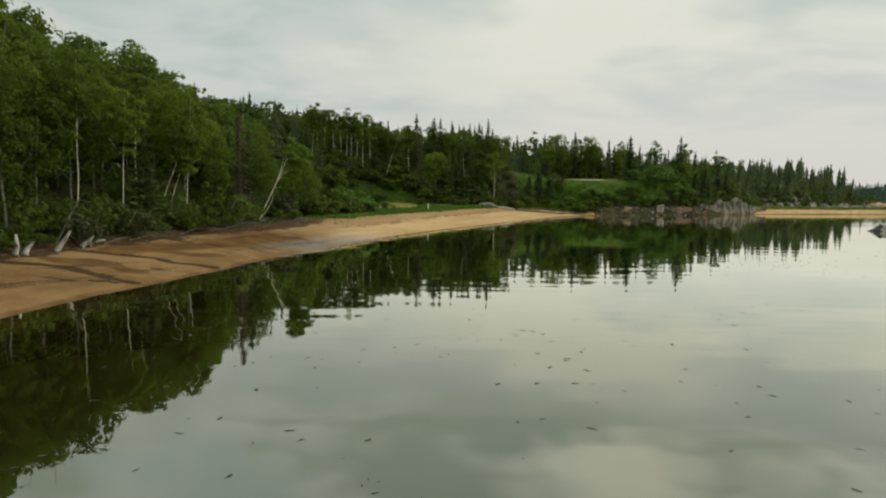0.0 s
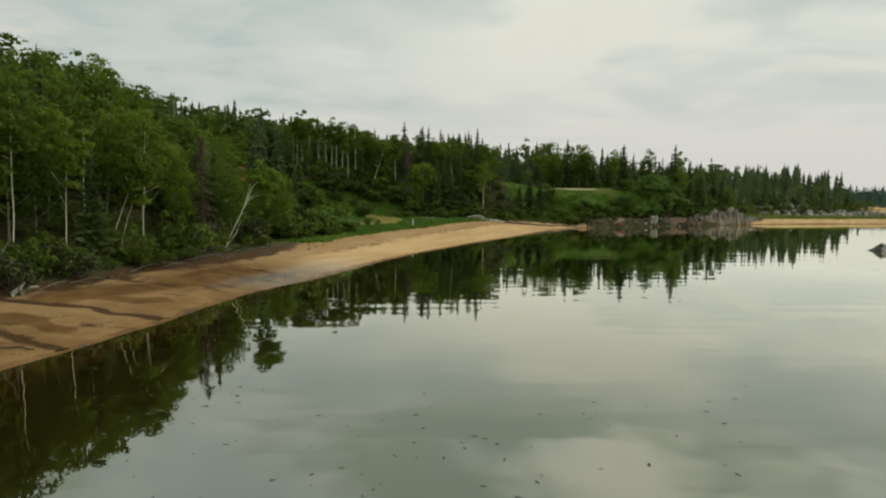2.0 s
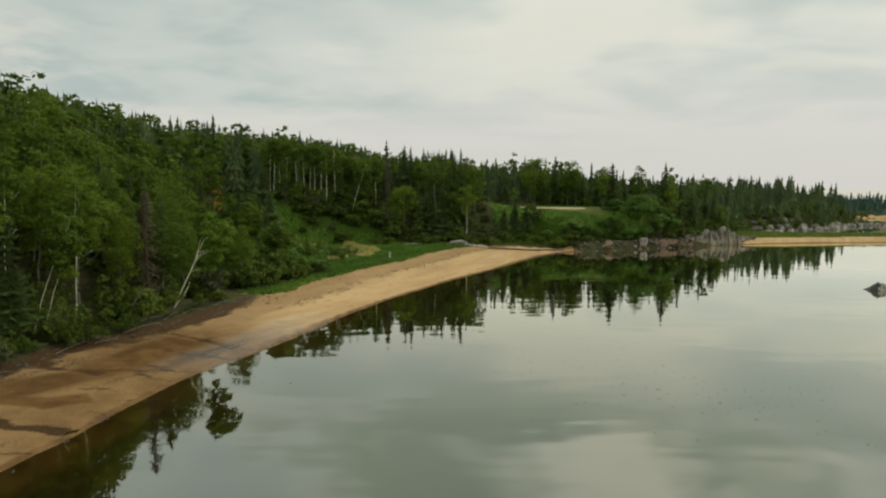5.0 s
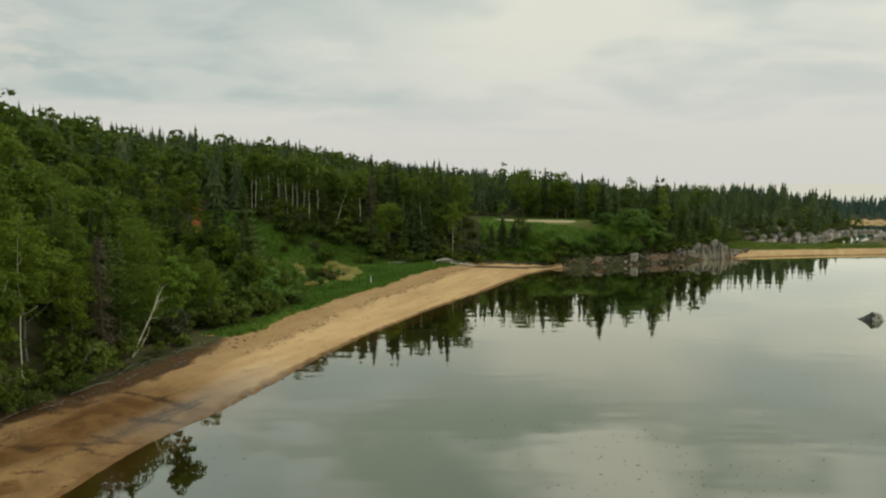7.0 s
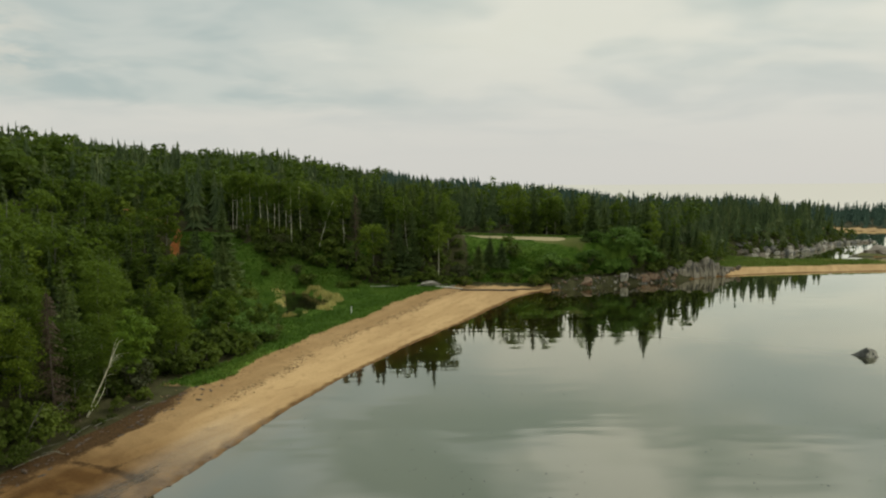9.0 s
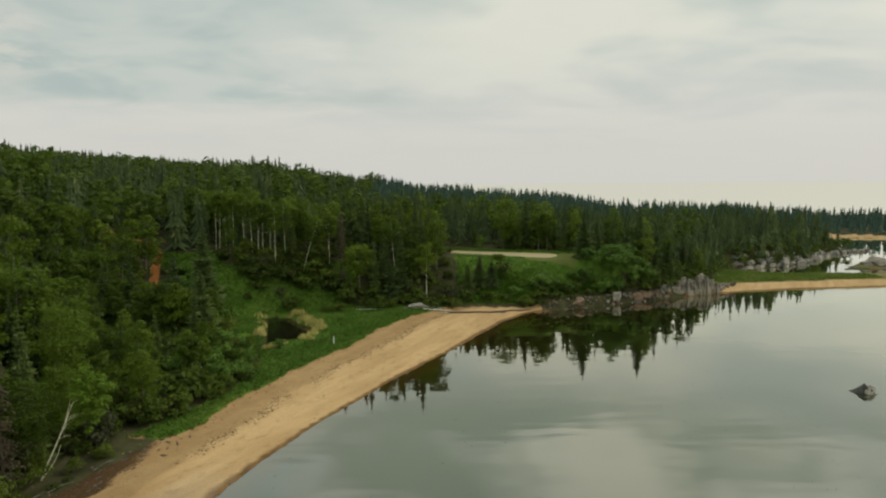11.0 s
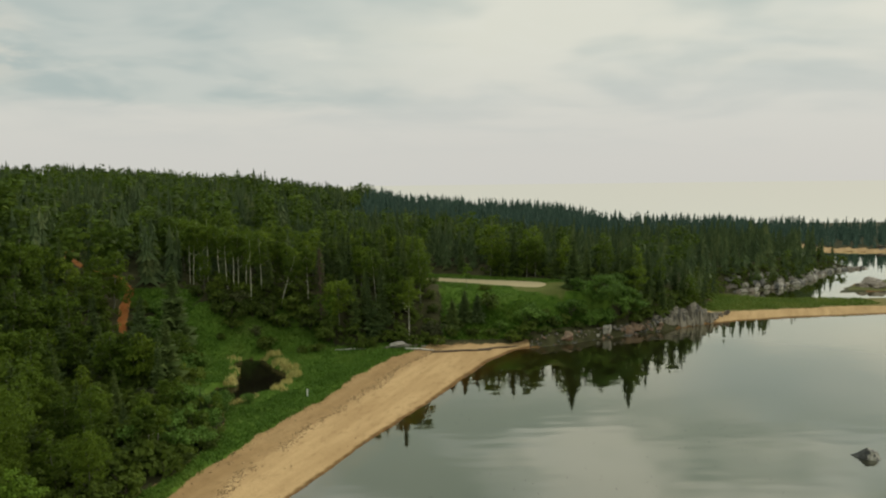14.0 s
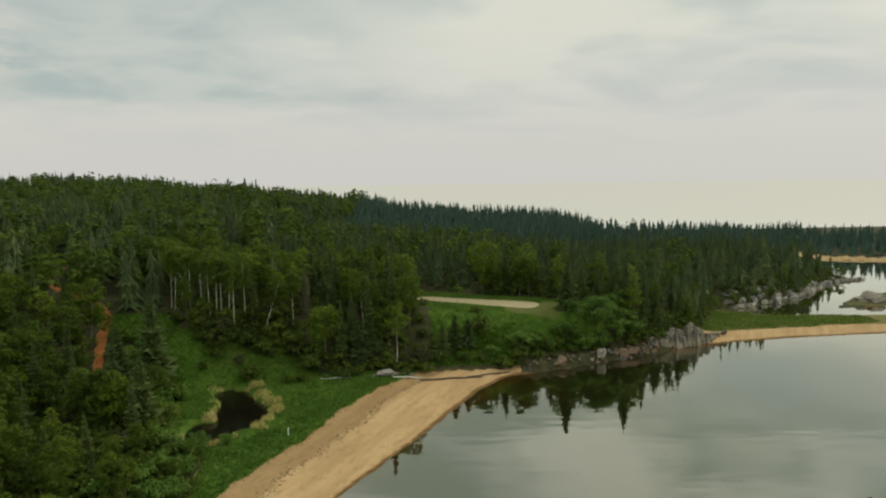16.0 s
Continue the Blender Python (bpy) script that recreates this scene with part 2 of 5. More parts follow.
c = k.mix(k.ramp(k.math("ADD", k.attribute("brown"), k.math("ADD", k.math("MULTIPLY", k.math("SUBTRACT", streak, 0.5), 1.5), k.math("MULTIPLY", k.math("SUBTRACT", coarse, 0.5), 0.5))), 0.25, 0.8, 0.0, 0.92), c, k.mix(k.ramp(coarse, 0.35, 0.65), (0.092, 0.046, 0.016), (0.145, 0.076, 0.027)))
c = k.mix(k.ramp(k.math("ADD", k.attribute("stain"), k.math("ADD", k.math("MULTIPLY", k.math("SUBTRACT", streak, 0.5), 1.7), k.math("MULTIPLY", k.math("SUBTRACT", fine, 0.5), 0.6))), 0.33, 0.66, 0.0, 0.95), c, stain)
c = k.mix(k.ramp(k.math("ADD", k.attribute("floor"), k.math("MULTIPLY", k.math("SUBTRACT", coarse, 0.5), 0.7)), 0.4, 0.6), c, floor_c)
c = k.mix(k.ramp(k.math("ADD", k.attribute("grass"), k.math("MULTIPLY", k.math("SUBTRACT", coarse, 0.5), 0.9)), 0.42, 0.6), c, grass)
c = k.mix(k.ramp(k.math("ADD", k.attribute("marsh"), k.math("MULTIPLY", k.math("SUBTRACT", coarse, 0.5), 0.8)), 0.4, 0.7, 0.0, 0.85), c, k.mix(k.ramp(fine, 0.3, 0.7), (0.085, 0.095, 0.026), (0.135, 0.125, 0.042)))
c = k.mix(k.ramp(k.attribute("mud_murk"), 0.2, 0.8), c, mud_murk)
c = k.mix(k.ramp(k.math("ADD", k.attribute("track"), k.math("MULTIPLY", k.math("SUBTRACT", coarse, 0.5), 0.5)), 0.4, 0.6), c, track)
c = k.mix(k.ramp(k.math("ADD", k.attribute("road"), k.math("MULTIPLY", k.math("SUBTRACT", coarse, 0.5), 0.5)), 0.4, 0.6), c, (0.42, 0.335, 0.20))
k.bump(k.math("ADD", k.math("MULTIPLY", coarse, 1.5), fine), 0.45, 0.12)
k.put(k.b.inputs["Specular IOR Level"], k.ramp(k.attribute("sheen"), 0.1, 0.9, 0.06, 0.9))
GROUND = k.done(c, k.ramp(k.math("ADD", k.attribute("sheen"), k.math("MULTIPLY", k.math("SUBTRACT", streak, 0.5), 0.8)), 0.2, 0.8, 0.95, 0.24))

k = Nodes("still_water")
rip = k.math("ADD", k.math("MULTIPLY", k.noise(0.85, 0.0, (0.3, 1.0, 1.0)), 0.95), k.math("MULTIPLY", k.noise(0.10, 2.0, (0.6, 1.2, 1.0)), 2.4))
k.bump(rip, 0.09, 0.10)
deep = k.n.new("ShaderNodeBsdfRefraction")
deep.inputs["Color"].default_value, deep.inputs["Roughness"].default_value, deep.inputs["IOR"].default_value = (0.50, 0.50, 0.32, 1), 0.3, 1.33
WATER = k.m
mirror, mx = k.n.new("ShaderNodeBsdfGlossy"), k.n.new("ShaderNodeMixShader")
mirror.inputs["Color"].default_value, mirror.inputs["Roughness"].default_value = (1.0, 1.0, 0.90, 1), 0.012
k.l.new(k.b.inputs["Normal"].links[0].from_socket, mirror.inputs["Normal"])
fres = k.n.new("ShaderNodeFresnel")
fres.inputs["IOR"].default_value = 1.33
k.l.new(k.math("ADD", k.math("MULTIPLY", fres.outputs[0], 1.6), 0.165, True), mx.inputs[0])
k.l.new(deep.outputs[0], mx.inputs[1]), k.l.new(mirror.outputs[0], mx.inputs[2]), k.l.new(mx.outputs[0], k.out.inputs[0])

k = Nodes("pond_water")
k.bump(k.noise(1.5, 2.0), 0.05, 0.05)
k.b.inputs["IOR"].default_value = 1.33
POND = k.done((0.006, 0.005, 0.003), 0.10)

# ---- plan of the land ----
COAST = [(-60, -400), (-22, -90), (-15.5, -20), (-14, 5), (-13.6, 19.5), (-13.0, 24), (-12, 27.5), (-11, 32), (-9.7, 39.5), (-7.9, 44), (-5.9, 49), (-3.3, 57),
         (0, 65), (5, 75), (10.3, 84), (14.9, 93), (18.8, 100), (22.6, 104.8), (25.5, 106.3), (31.6, 108.3), (41, 112.3), (46.7, 114.3), (54.6, 118.0), (62, 120.2),
         (73, 121.9), (83, 122.9), (95, 123.6), (130, 124), (180, 119), (260, 112), (265, 124), (180, 133), (130, 137), (113, 135), (100, 137.2), (88, 137.6),
         (78, 138.6), (71, 143.0), (80, 147), (90, 152), (100, 160), (107, 168), (114, 173), (125, 177.5), (118, 182), (112, 190), (118, 203), (135, 214),
         (140, 250), (135, 330), (40, 350), (-100, 350), (-420, 330), (-420, -400)]
FAR_COAST = [(138, 217), (150, 211.5), (170, 209), (230, 204), (420, 190), (420, 330), (150, 330), (133, 260)]
ISLET = [(95, 143.6), (101, 144.2), (112, 146), (126, 149), (140, 152), (134, 159), (118, 160), (108, 156), (100, 149.5)]
TOE = [(-70, -400), (-32, -90), (-24, -20), (-22.5, 5), (-21.3, 20), (-20.4, 27), (-18.8, 34), (-16.4, 43), (-14.2, 51), (-14.4, 57), (-17, 63), (-22, 72), (-26, 80), (-27, 87),
       (-19, 95.5), (-8, 99), (0, 101.5), (6, 103.3), (14, 104.6), (24, 107.4), (31, 109.8), (41, 113.8), (47, 116.3), (53, 120.5), (60, 126), (66, 136),
       (72, 144.8), (80, 148.2), (90, 153.3), (100, 161), (107, 169), (114, 174), (120, 177.5), (113, 184), (107, 192), (113, 205), (130, 217), (136, 250), (130, 325), (40, 344), (-100, 344), (-414, 325), (-414, -400)]
THICKET = [(-14, 56), (-11.6, 60), (-8.8, 66), (-7.8, 72), (-8.2, 77), (-10, 80.6), (-14.5, 82.5), (-15.5, 90), (-18, 96), (-27, 92), (-27, 80), (-22, 71), (-17, 62)]


def signed_distance(px, py, poly):
    """Distance to a closed outline, positive inside."""
    best = np.full(px.shape, 1e9)
    inside = np.zeros(px.shape, bool)
    for (x0, y0), (x1, y1) in zip(poly, poly[1:] + poly[:1]):
        dx, dy = x1 - x0, y1 - y0
        t = np.clip(((px - x0) * dx + (py - y0) * dy) / (dx * dx + dy * dy), 0, 1)
        best = np.minimum(best, (px - x0 - t * dx) ** 2 + (py - y0 - t * dy) ** 2)
        if dy:
            inside ^= ((y0 > py) != (y1 > py)) & (px < dx * (py - y0) / dy + x0)
    return np.sqrt(best) * np.where(inside, 1, -1)


def line_distance(px, py, line):
    best = np.full(np.shape(px), 1e9)
    for (x0, y0), (x1, y1) in zip(line, line[1:]):
        dx, dy = x1 - x0, y1 - y0
        t = np.clip(((px - x0) * dx + (py - y0) * dy) / (dx * dx + dy * dy), 0, 1)
        best = np.minimum(best, (px - x0 - t * dx) ** 2 + (py - y0 - t * dy) ** 2)
    return np.sqrt(best)


LATTICE = np.random.RandomState(3).rand(256, 256)


def value_noise(x, y, octaves=3):
    total, amp, norm = np.zeros(np.shape(x)), 1.0, 0.0
    for _ in range(octaves):
        xi, yi = np.floor(x).astype(int), np.floor(y).astype(int)
        u, v = x - xi, y - yi
        u, v = u * u * (3 - 2 * u), v * v * (3 - 2 * v)
        g = lambda i, j: LATTICE[(xi + i) % 256, (yi + j) % 256]
        total += amp * ((g(0, 0) * (1 - u) + g(1, 0) * u) * (1 - v) + (g(0, 1) * (1 - u) + g(1, 1) * u) * v)
        norm, amp, x, y = norm + amp, amp * 0.5, x * 2.03 + 17.3, y * 2.03 + 9.1
    return total / norm - 0.5


def smooth(v, lo, hi):
    t = np.clip((v - lo) / (hi - lo), 0, 1)
    return t * t * (3 - 2 * t)


TRACK = [(-26.5, 95.5), (-27.5, 99), (-29.2, 104), (-30, 107.5), (-33, 110.5), (-39, 113), (-43, 117), (-45.2, 122), (-46, 127), (-48.5, 133)]
ROAD = [(12, 130.6), (18.3, 127.8), (23.8, 125.2), (28.6, 123.0)]
POND_LINE = [(-12.8, 97.1), (-12, 98.2), (-10.1, 97.5), (-7.6, 93.2), (-6.6, 92.5), (-5.9, 89.3), (-6.3, 87.4), (-7.1, 85.6), (-8.5, 84.8), (-8.5, 82.7), (-9.9, 82.4), (-11.7, 83.4), (-12.3, 86), (-11.8, 87.2), (-9.6, 87.4), (-10.8, 90.7), (-10.6, 92.9)]
DARK_BANK = [(-21.5, 108.2), (-14, 109), (-5, 109.2), (-1.4, 102.5), (-6.9, 103.5), (-12.8, 103.4), (-17.5, 104), (-19.8, 105.1)]
CHANNELS = [[(-20.2, 27.2), (-19.0, 27.6), (-17.25, 28.1), (-15.4, 27.5), (-13.9, 26.9), (-12.0, 26.7)], [(-18.8, 32.2), (-16.9, 32.4), (-15.7, 32.6), (-14.9, 32.8), (-13.7, 32.2), (-12.5, 32.6), (-11.0, 32.5)], [(-17.4, 38.9), (-15.7, 38.9), (-14.2, 39.3), (-13.5, 39.0)], [(-13.6, 46.4), (-11.5, 46.0), (-8.9, 45.5)]]
STREAKS = [[(-17.0, 33.6), (-15.9, 35.4), (-14.2, 37.9), (-13.0, 40.8), (-11.8, 44.4)], [(-14.8, 34.6), (-13.7, 34.6), (-12.6, 35.6)], [(-17.6, 29.0), (-16.6, 29.5), (-15.2, 29.0), (-13.9, 28.8)], [(-13.6, 24.0), (-12.9, 24.6)]]


RILLS = [[(-12.9, 34.7), (-11.8, 34.3), (-10.6, 34.4)], [(-12.2, 39.7), (-11.2, 39.2), (-9.9, 39.3)], [(-12.9, 35.8), (-10.6, 36.2)], [(-11.8, 40.9), (-10.2, 40.6), (-8.6, 41.0)], [(-13.4, 39.4), (-11.7, 40.1)],
         [(-14.4, 30.2), (-12.8, 29.9), (-11.7, 30.3)], [(-15.8, 25.6), (-13.4, 25.4)], [(-12.3, 43.4), (-10.6, 43.0), (-8.4, 43.3)], [(-13.6, 36.6), (-12.2, 37.2), (-10.4, 37.0)]]


def plan(px, py):
    """Heights and kinds of ground at places in the plan."""
    px, py = np.asarray(px, float), np.asarray(py, float)
    n1, n2, n3 = value_noise(px / 9, py / 9), value_noise(px / 2.3, py / 2.3), value_noise(px / 40, py / 40)
    d = signed_distance(px, py, COAST)
    e = signed_distance(px, py, TOE)
    far = signed_distance(px, py, FAR_COAST)
    isl = signed_distance(px, py, ISLET)
    d = d + n1 * 0.5 * np.clip(np.abs(d), 0, 1) + (n2 * 0.34 + n1 * 0.25) * (px < 24)
    # beach and low flat
    width = np.interp(py, [10, 25, 34, 45, 60, 80, 97, 106], [7.0, 7.2, 7.2, 6.3, 6.3, 8.2, 10.0, 9.0])
    width = np.where(px > 24, np.interp(px, [24, 27, 48, 53, 60], [5.0, 0.7, 0.7, 2.5, 4.0]), width)
    bar = smooth(px, 55, 62) * (py < 160)
    rim = np.interp(py, [30, 55], [0.95, 1.25])
    z = np.where(d > 0, rim * np.clip(d / width, 0, 1.0) ** 0.9 * (1 - 0.3 * bar), 0)
    z += np.where(d > width, np.clip((d - width) * 0.03, 0, 0.25), 0)
    # the wooded rise behind
    top = np.interp(px, [-420, -120, -95, -81, -45, -25, -10, 25, 40, 52, 83, 112, 130], [24, 20.8, 18.4, 16.6, 12.6, 9.4, 8.8, 7.6, 5.2, 4.0, 4.8, 3.6, 1.6])
    top = top + n3 * np.clip(-px * 0.08, 1.0, 4) + 4.0 * np.exp(-((px + 38) / 20) ** 2 - ((py - 236) / 26) ** 2)
    ridge = np.interp(px, [-139, -104, -69, -45, -21, 3, 27, 45, 59, 77, 83, 92], [20.5, 18.6, 15.0, 12.6, 11.4, 8.8, 6.8, 6.2, 6.2, 5.4, 3.4, 1.6])
    top = top + (ridge - top) * smooth(py, 238, 285)
    top = top - 1.2 * smooth(px, 55, 68) * smooth(py, 188, 205)
    run = np.interp(px, [-60, -30, -20, 20, 40, 55], [26, 20, 13.5, 12.5, 9, 6])
    rise = smooth(e, 0, 1.0 * run) * 0.75 + 0.25 * np.clip(e / run, 0, 1)
    z = np.where(e > 0, z + (top - z) * rise, z)
    z = np.where(far > 0, np.maximum(z, 1.4 * np.clip(far / 6, 0, 1) + np.clip((far - 8) * 0.05, 0, 1.2)), z)
    z = np.where(isl > 0, np.maximum(z, 0.9 * smooth(isl, -0.3, 4.0) + n2 * 0.4), z)
    sea = np.maximum(np.maximum(d, far), isl)
    z = np.where(sea <= 0, np.maximum(-0.10 * -sea - 0.012 * sea ** 2, -3.0 - n3), z)
    land = sea > 0
    # the pond
    pr = 1 - (signed_distance(px, py, POND_LINE) + 0.45 + n2 * 0.7) / 2.0
    z = np.where(pr < 1.25, np.minimum(z, 0.98 + 0.40 * (pr - 1) / 0.25), z)
    flat = land & (e < 0.8)
    edge = d - width + n1 * 1.3 + n2 * 0.7
    mound = smooth(edge, -0.4, 0.5) * flat * (px < 24) * 0.18
    z = z + mound + np.where(land, n2 * 0.035 * smooth(d, 1.0, 4.0), 0)
    # a level terrace with a road, and other clearings
    v = ((py - 130.8) * 22.5 + (px - 11.8) * 9.8) / 24.54
    shelf = smooth(px, 5, 9) * smooth(-px, -46, -40) * smooth(-v, -14, -4) * smooth(e, 0, 2)
    z = z + shelf * (np.where(v > -4.5, 6.0 + 0.06 * np.clip(v + 4.5, 0, 8), np.minimum(z, 6.0 - 0.5 * smooth(-v, 4.5, 9))) - z) * smooth(v, -16, -4)
    clear = smooth(px, 8.5, 11) * smooth(-px, -39, -36) * smooth(-v, -5.5, -4) * smooth(v, -9 + n2 * 3, -7 + n2 * 3) * (e > 3)
    below = smooth(px, 9, 12) * smooth(-px, -44, -41) * (v < 4) * (e > 0)
    bank = smooth(px, -28, -25) * smooth(-px, 0.5, 3) * smooth(-e, -11, -8.5) * (py > 92) * (e > 0)
    thicket = signed_distance(px, py, THICKET)
    glade = smooth(-np.hypot((px + 25.5) / 5.5, (py - 106.5) / 2.8), -1.2, -0.8)
    k = {}
    # mud and painted depth dimming, growing with distance from the shore; also the pond bed
    k["mud_murk"] = np.where(sea < 0, smooth(-sea, 0.3, 3.2) , 0) + (pr < 1.02) * 1.0
    k["wet"] = np.where(land, smooth(-d, -0.9 - n1 * 1.6, -0.05), 1.0) * (far <= 0)
    leftness = smooth(-py, -62, -42)
    k["wet"] = np.maximum(k["wet"], leftness * (0.54 + 0.26 * smooth(n1, -0.2, 0.2)) * land)
    ch = np.minimum.reduce([line_distance(px + n2 * 0.5, py + n2 * 0.6, c_) for c_ in CHANNELS])
    st_ = np.minimum.reduce([line_distance(px + n2 * 1.6, py + n2 * 2.2, c_) / w_ for c_, w_ in zip(STREAKS, (1.35, 0.8, 0.9, 0.4))])
    k["stain"] = smooth(-ch, -0.62, -0.05) * np.interp(py, [33, 38], [0.9, 0.62]) * smooth(d, 0.2, 0.8)
    k["brown"] = smooth(-st_, -1.45, -0.35) * smooth(d, 0.4, 1.2)
    rl = np.minimum.reduce([line_distance(px + n2 * 0.5, py + n2 * 0.7, c_) for c_ in RILLS])
    k["stain"] = np.maximum(k["stain"], smooth(-rl, -0.34, -0.06) * 0.56 * (d > 0.15))
    z = z - smooth(-ch, -0.9, -0.1) * 0.10 * (d > 0.3)
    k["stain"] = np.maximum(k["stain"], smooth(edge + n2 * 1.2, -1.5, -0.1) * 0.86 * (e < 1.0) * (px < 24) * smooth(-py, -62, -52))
    grass = smooth(edge, -0.3, 0.5) * flat * (px < 25)
    litter = smooth(edge, 0.2, 1.0) * flat * (px < 25) * smooth(-py, -61, -55)
    grass = grass * smooth(-thicket, -0.6, 0.3) * smooth(py, 55, 61)
    grass = np.maximum(grass, np.maximum(np.maximum(clear, below * smooth(e, 0.6, 2.0) * smooth(px, 11, 15)), np.maximum(bank, glade)))
    grass = np.maximum(grass, bar * smooth(d + n2 * 2.2, 3.2, 4.3) * smooth(-px + n1 * 2, -95, -88) * flat)
    k["grass"] = grass
    wood = ((e > 0.3) | (thicket > 0.2)) * (1 - clear) * (1 - 0.9 * below) * (1 - bank) * (1 - glade)
    k["wood"] = wood * ~((px > -24) & (px < -2) & (e < 9.5) & (py > 96))
    k["floor"] = np.maximum(np.maximum(((e > 0.3) | (thicket > 0.2)) * 1.0, litter), (px > 25) * (px < 52) * (e > -2) * land * 0.9) * 1.0
    k["floor"] = np.maximum(k["floor"], (px > 66) * (py > 142.5) * (d > 0.2) * (far <= 0) * 1.0)
    k["floor"] = np.maximum(k["floor"], (far > 3.6) * 1.0)
    k["track"] = smooth(-line_distance(px + n2 * 0.4, py, TRACK), -0.7, -0.3)
    k["road"] = smooth(-line_distance(px, py + n1 * 0.8, ROAD) / np.interp(px, [12, 20, 27], [1.3, 1.7, 2.4]), -1.1, -0.7)
    k["floor"] *= (1 - k["track"])
    k["d"], k["e"], k["far"], k["isl"], k["below"], k["dark"], k["thicket"], k["pond"], k["clear"], k["bank"], k["glade"], k["edge"] = d, e, far, isl, below, signed_distance(px, py, DARK_BANK), thicket, pr, clear, bank, glade, edge
    stony = smooth(px, 26, 28) * smooth(-px, -51, -48) * (d > -4) * (e < 3) * (py < 122)
    stony = np.maximum(stony, (px > 66) * (py > 142.5) * (d > -4) * (e < 3) * (far < -3) * 1.0)
    k["floor"] = np.maximum(k["floor"], stony * (d > 0))
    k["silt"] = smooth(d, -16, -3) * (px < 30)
    k["floor"] = np.maximum(k["floor"], stony * (d <= 0))
    k["mud_murk"] = k["mud_murk"] * (1 - stony * (d > -4))
    z = np.where((d < 0) & (d > -4) & (stony > 0.3), z * 2.5, z)
    k["stain"] = np.maximum(k["stain"], leftness * 0.30 * smooth(d, 0.5, 1.6))
    k["wet"] = np.maximum(k["wet"], smooth(edge, -2.9, -2.3) * 0.48 * flat * (px < 24))
    k["sheen"] = 0.62 * smooth(-np.abs(d - 1.6 + n1), -2.6, -0.3) * smooth(py, 36, 44) * smooth(-py, -62, -50) + 0.25 * smooth(-d, -0.8, 0.0) * land
    k["marsh"] = np.maximum(bar * flat * smooth(-np.abs(d - 4.6), -1.6, -0.4) * (d > 3.2), (isl > 0.3) * 0.75)
    k["marsh"] = np.maximum(k["marsh"], bar * flat * (d > 3.4) * np.interp(px, [60, 84, 96], [0.45, 0.5, 0.85]))
    k["marsh"] = np.maximum(k["marsh"], clear * (0.30 + 0.5 * smooth(-np.hypot((px - 31) / 6, (py - 120.5) / 3.5), -1.3, -0.7)))
    k["floor"] = np.maximum(k["floor"], (isl > -0.2) * 0.8)
    k["rockshore"] = (px > 72) * (py > 144) * (e < 2.5) * (d > 0) * 1.0
    return z, k


def height(x, y):
    return float(plan(np.array([x]), np.array([y]))[0][0])


# ---- mesh helpers ----


def poly_mesh(name, verts, k, material, smooth_shade=False):
    """A mesh of separate faces with k corners each; verts is (faces, k, 3)."""
    verts = np.asarray(verts, np.float32).reshape(-1, 3)
    n = len(verts)
    me = bpy.data.meshes.new(name)
    me.vertices.add(n), me.loops.add(n), me.polygons.add(n // k)
    me.vertices.foreach_set("co", verts.ravel())
    me.loops.foreach_set("vertex_index", np.arange(n, dtype=np.int32))
    me.polygons.foreach_set("loop_start", np.arange(0, n, k, dtype=np.int32))
    me.update(calc_edges=True)
    me.materials.append(material)
    return me


def grid_mesh(name, xs, ys, z, material):
    nx, ny = len(xs), len(ys)
    gx, gy = np.meshgrid(xs, ys)
    co = np.stack([gx, gy, z], -1).reshape(-1, 3).astype(np.float32)
    i = np.arange(nx * ny).reshape(ny, nx)
    q = np.stack([i[:-1, :-1], i[:-1, 1:], i[1:, 1:], i[1:, :-1]], -1).reshape(-1, 4).astype(np.int32)
    me = bpy.data.meshes.new(name)
    me.vertices.add(len(co)), me.loops.add(q.size), me.polygons.add(len(q))
    me.vertices.foreach_set("co", co.ravel())
    me.loops.foreach_set("vertex_index", q.ravel())
    me.polygons.foreach_set("loop_start", np.arange(0, q.size, 4, dtype=np.int32))
    me.update(calc_edges=True)
    me.polygons.foreach_set("use_smooth", np.ones(len(q), bool))
    me.materials.append(material)
    return me


def bm_mesh(name, bm, material, shade=True):
    me = bpy.data.meshes.new(name)
    bm.to_mesh(me)
    bm.free()
    me.materials.append(material)
    if shade:
        me.polygons.foreach_set("use_smooth", np.ones(len(me.polygons), bool))
    return me


def part(name, me, parent, label=""):
    ob = new(name, me)
    ob.parent = parent
    return tagged(ob, label)


def tube_faces(points, radii, sides=6):
    """Quads of a tapered tube along points, as (n, 4, 3)."""
    points, radii = np.asarray(points, float), np.asarray(radii, float)
    ways = np.gradient(points, axis=0)
    ways /= np.linalg.norm(ways, axis=1)[:, None]
    ref = np.array([0.31, 0.95, 0.1])
    a = np.cross(ways, ref)
    a /= np.linalg.norm(a, axis=1)[:, None]
    b = np.cross(ways, a)
    th = np.linspace(0, 2 * np.pi, sides + 1)
    ring = points[:, None] + radii[:, None, None] * (a[:, None] * np.cos(th)[None, :, None] + b[:, None] * np.sin(th)[None, :, None])
    return np.stack([ring[:-1, :-1], ring[:-1, 1:], ring[1:, 1:], ring[1:, :-1]], 2).reshape(-1, 4, 3)


def spread(lo, hi, steps):
    return list(np.linspace(lo, hi, steps, endpoint=False))


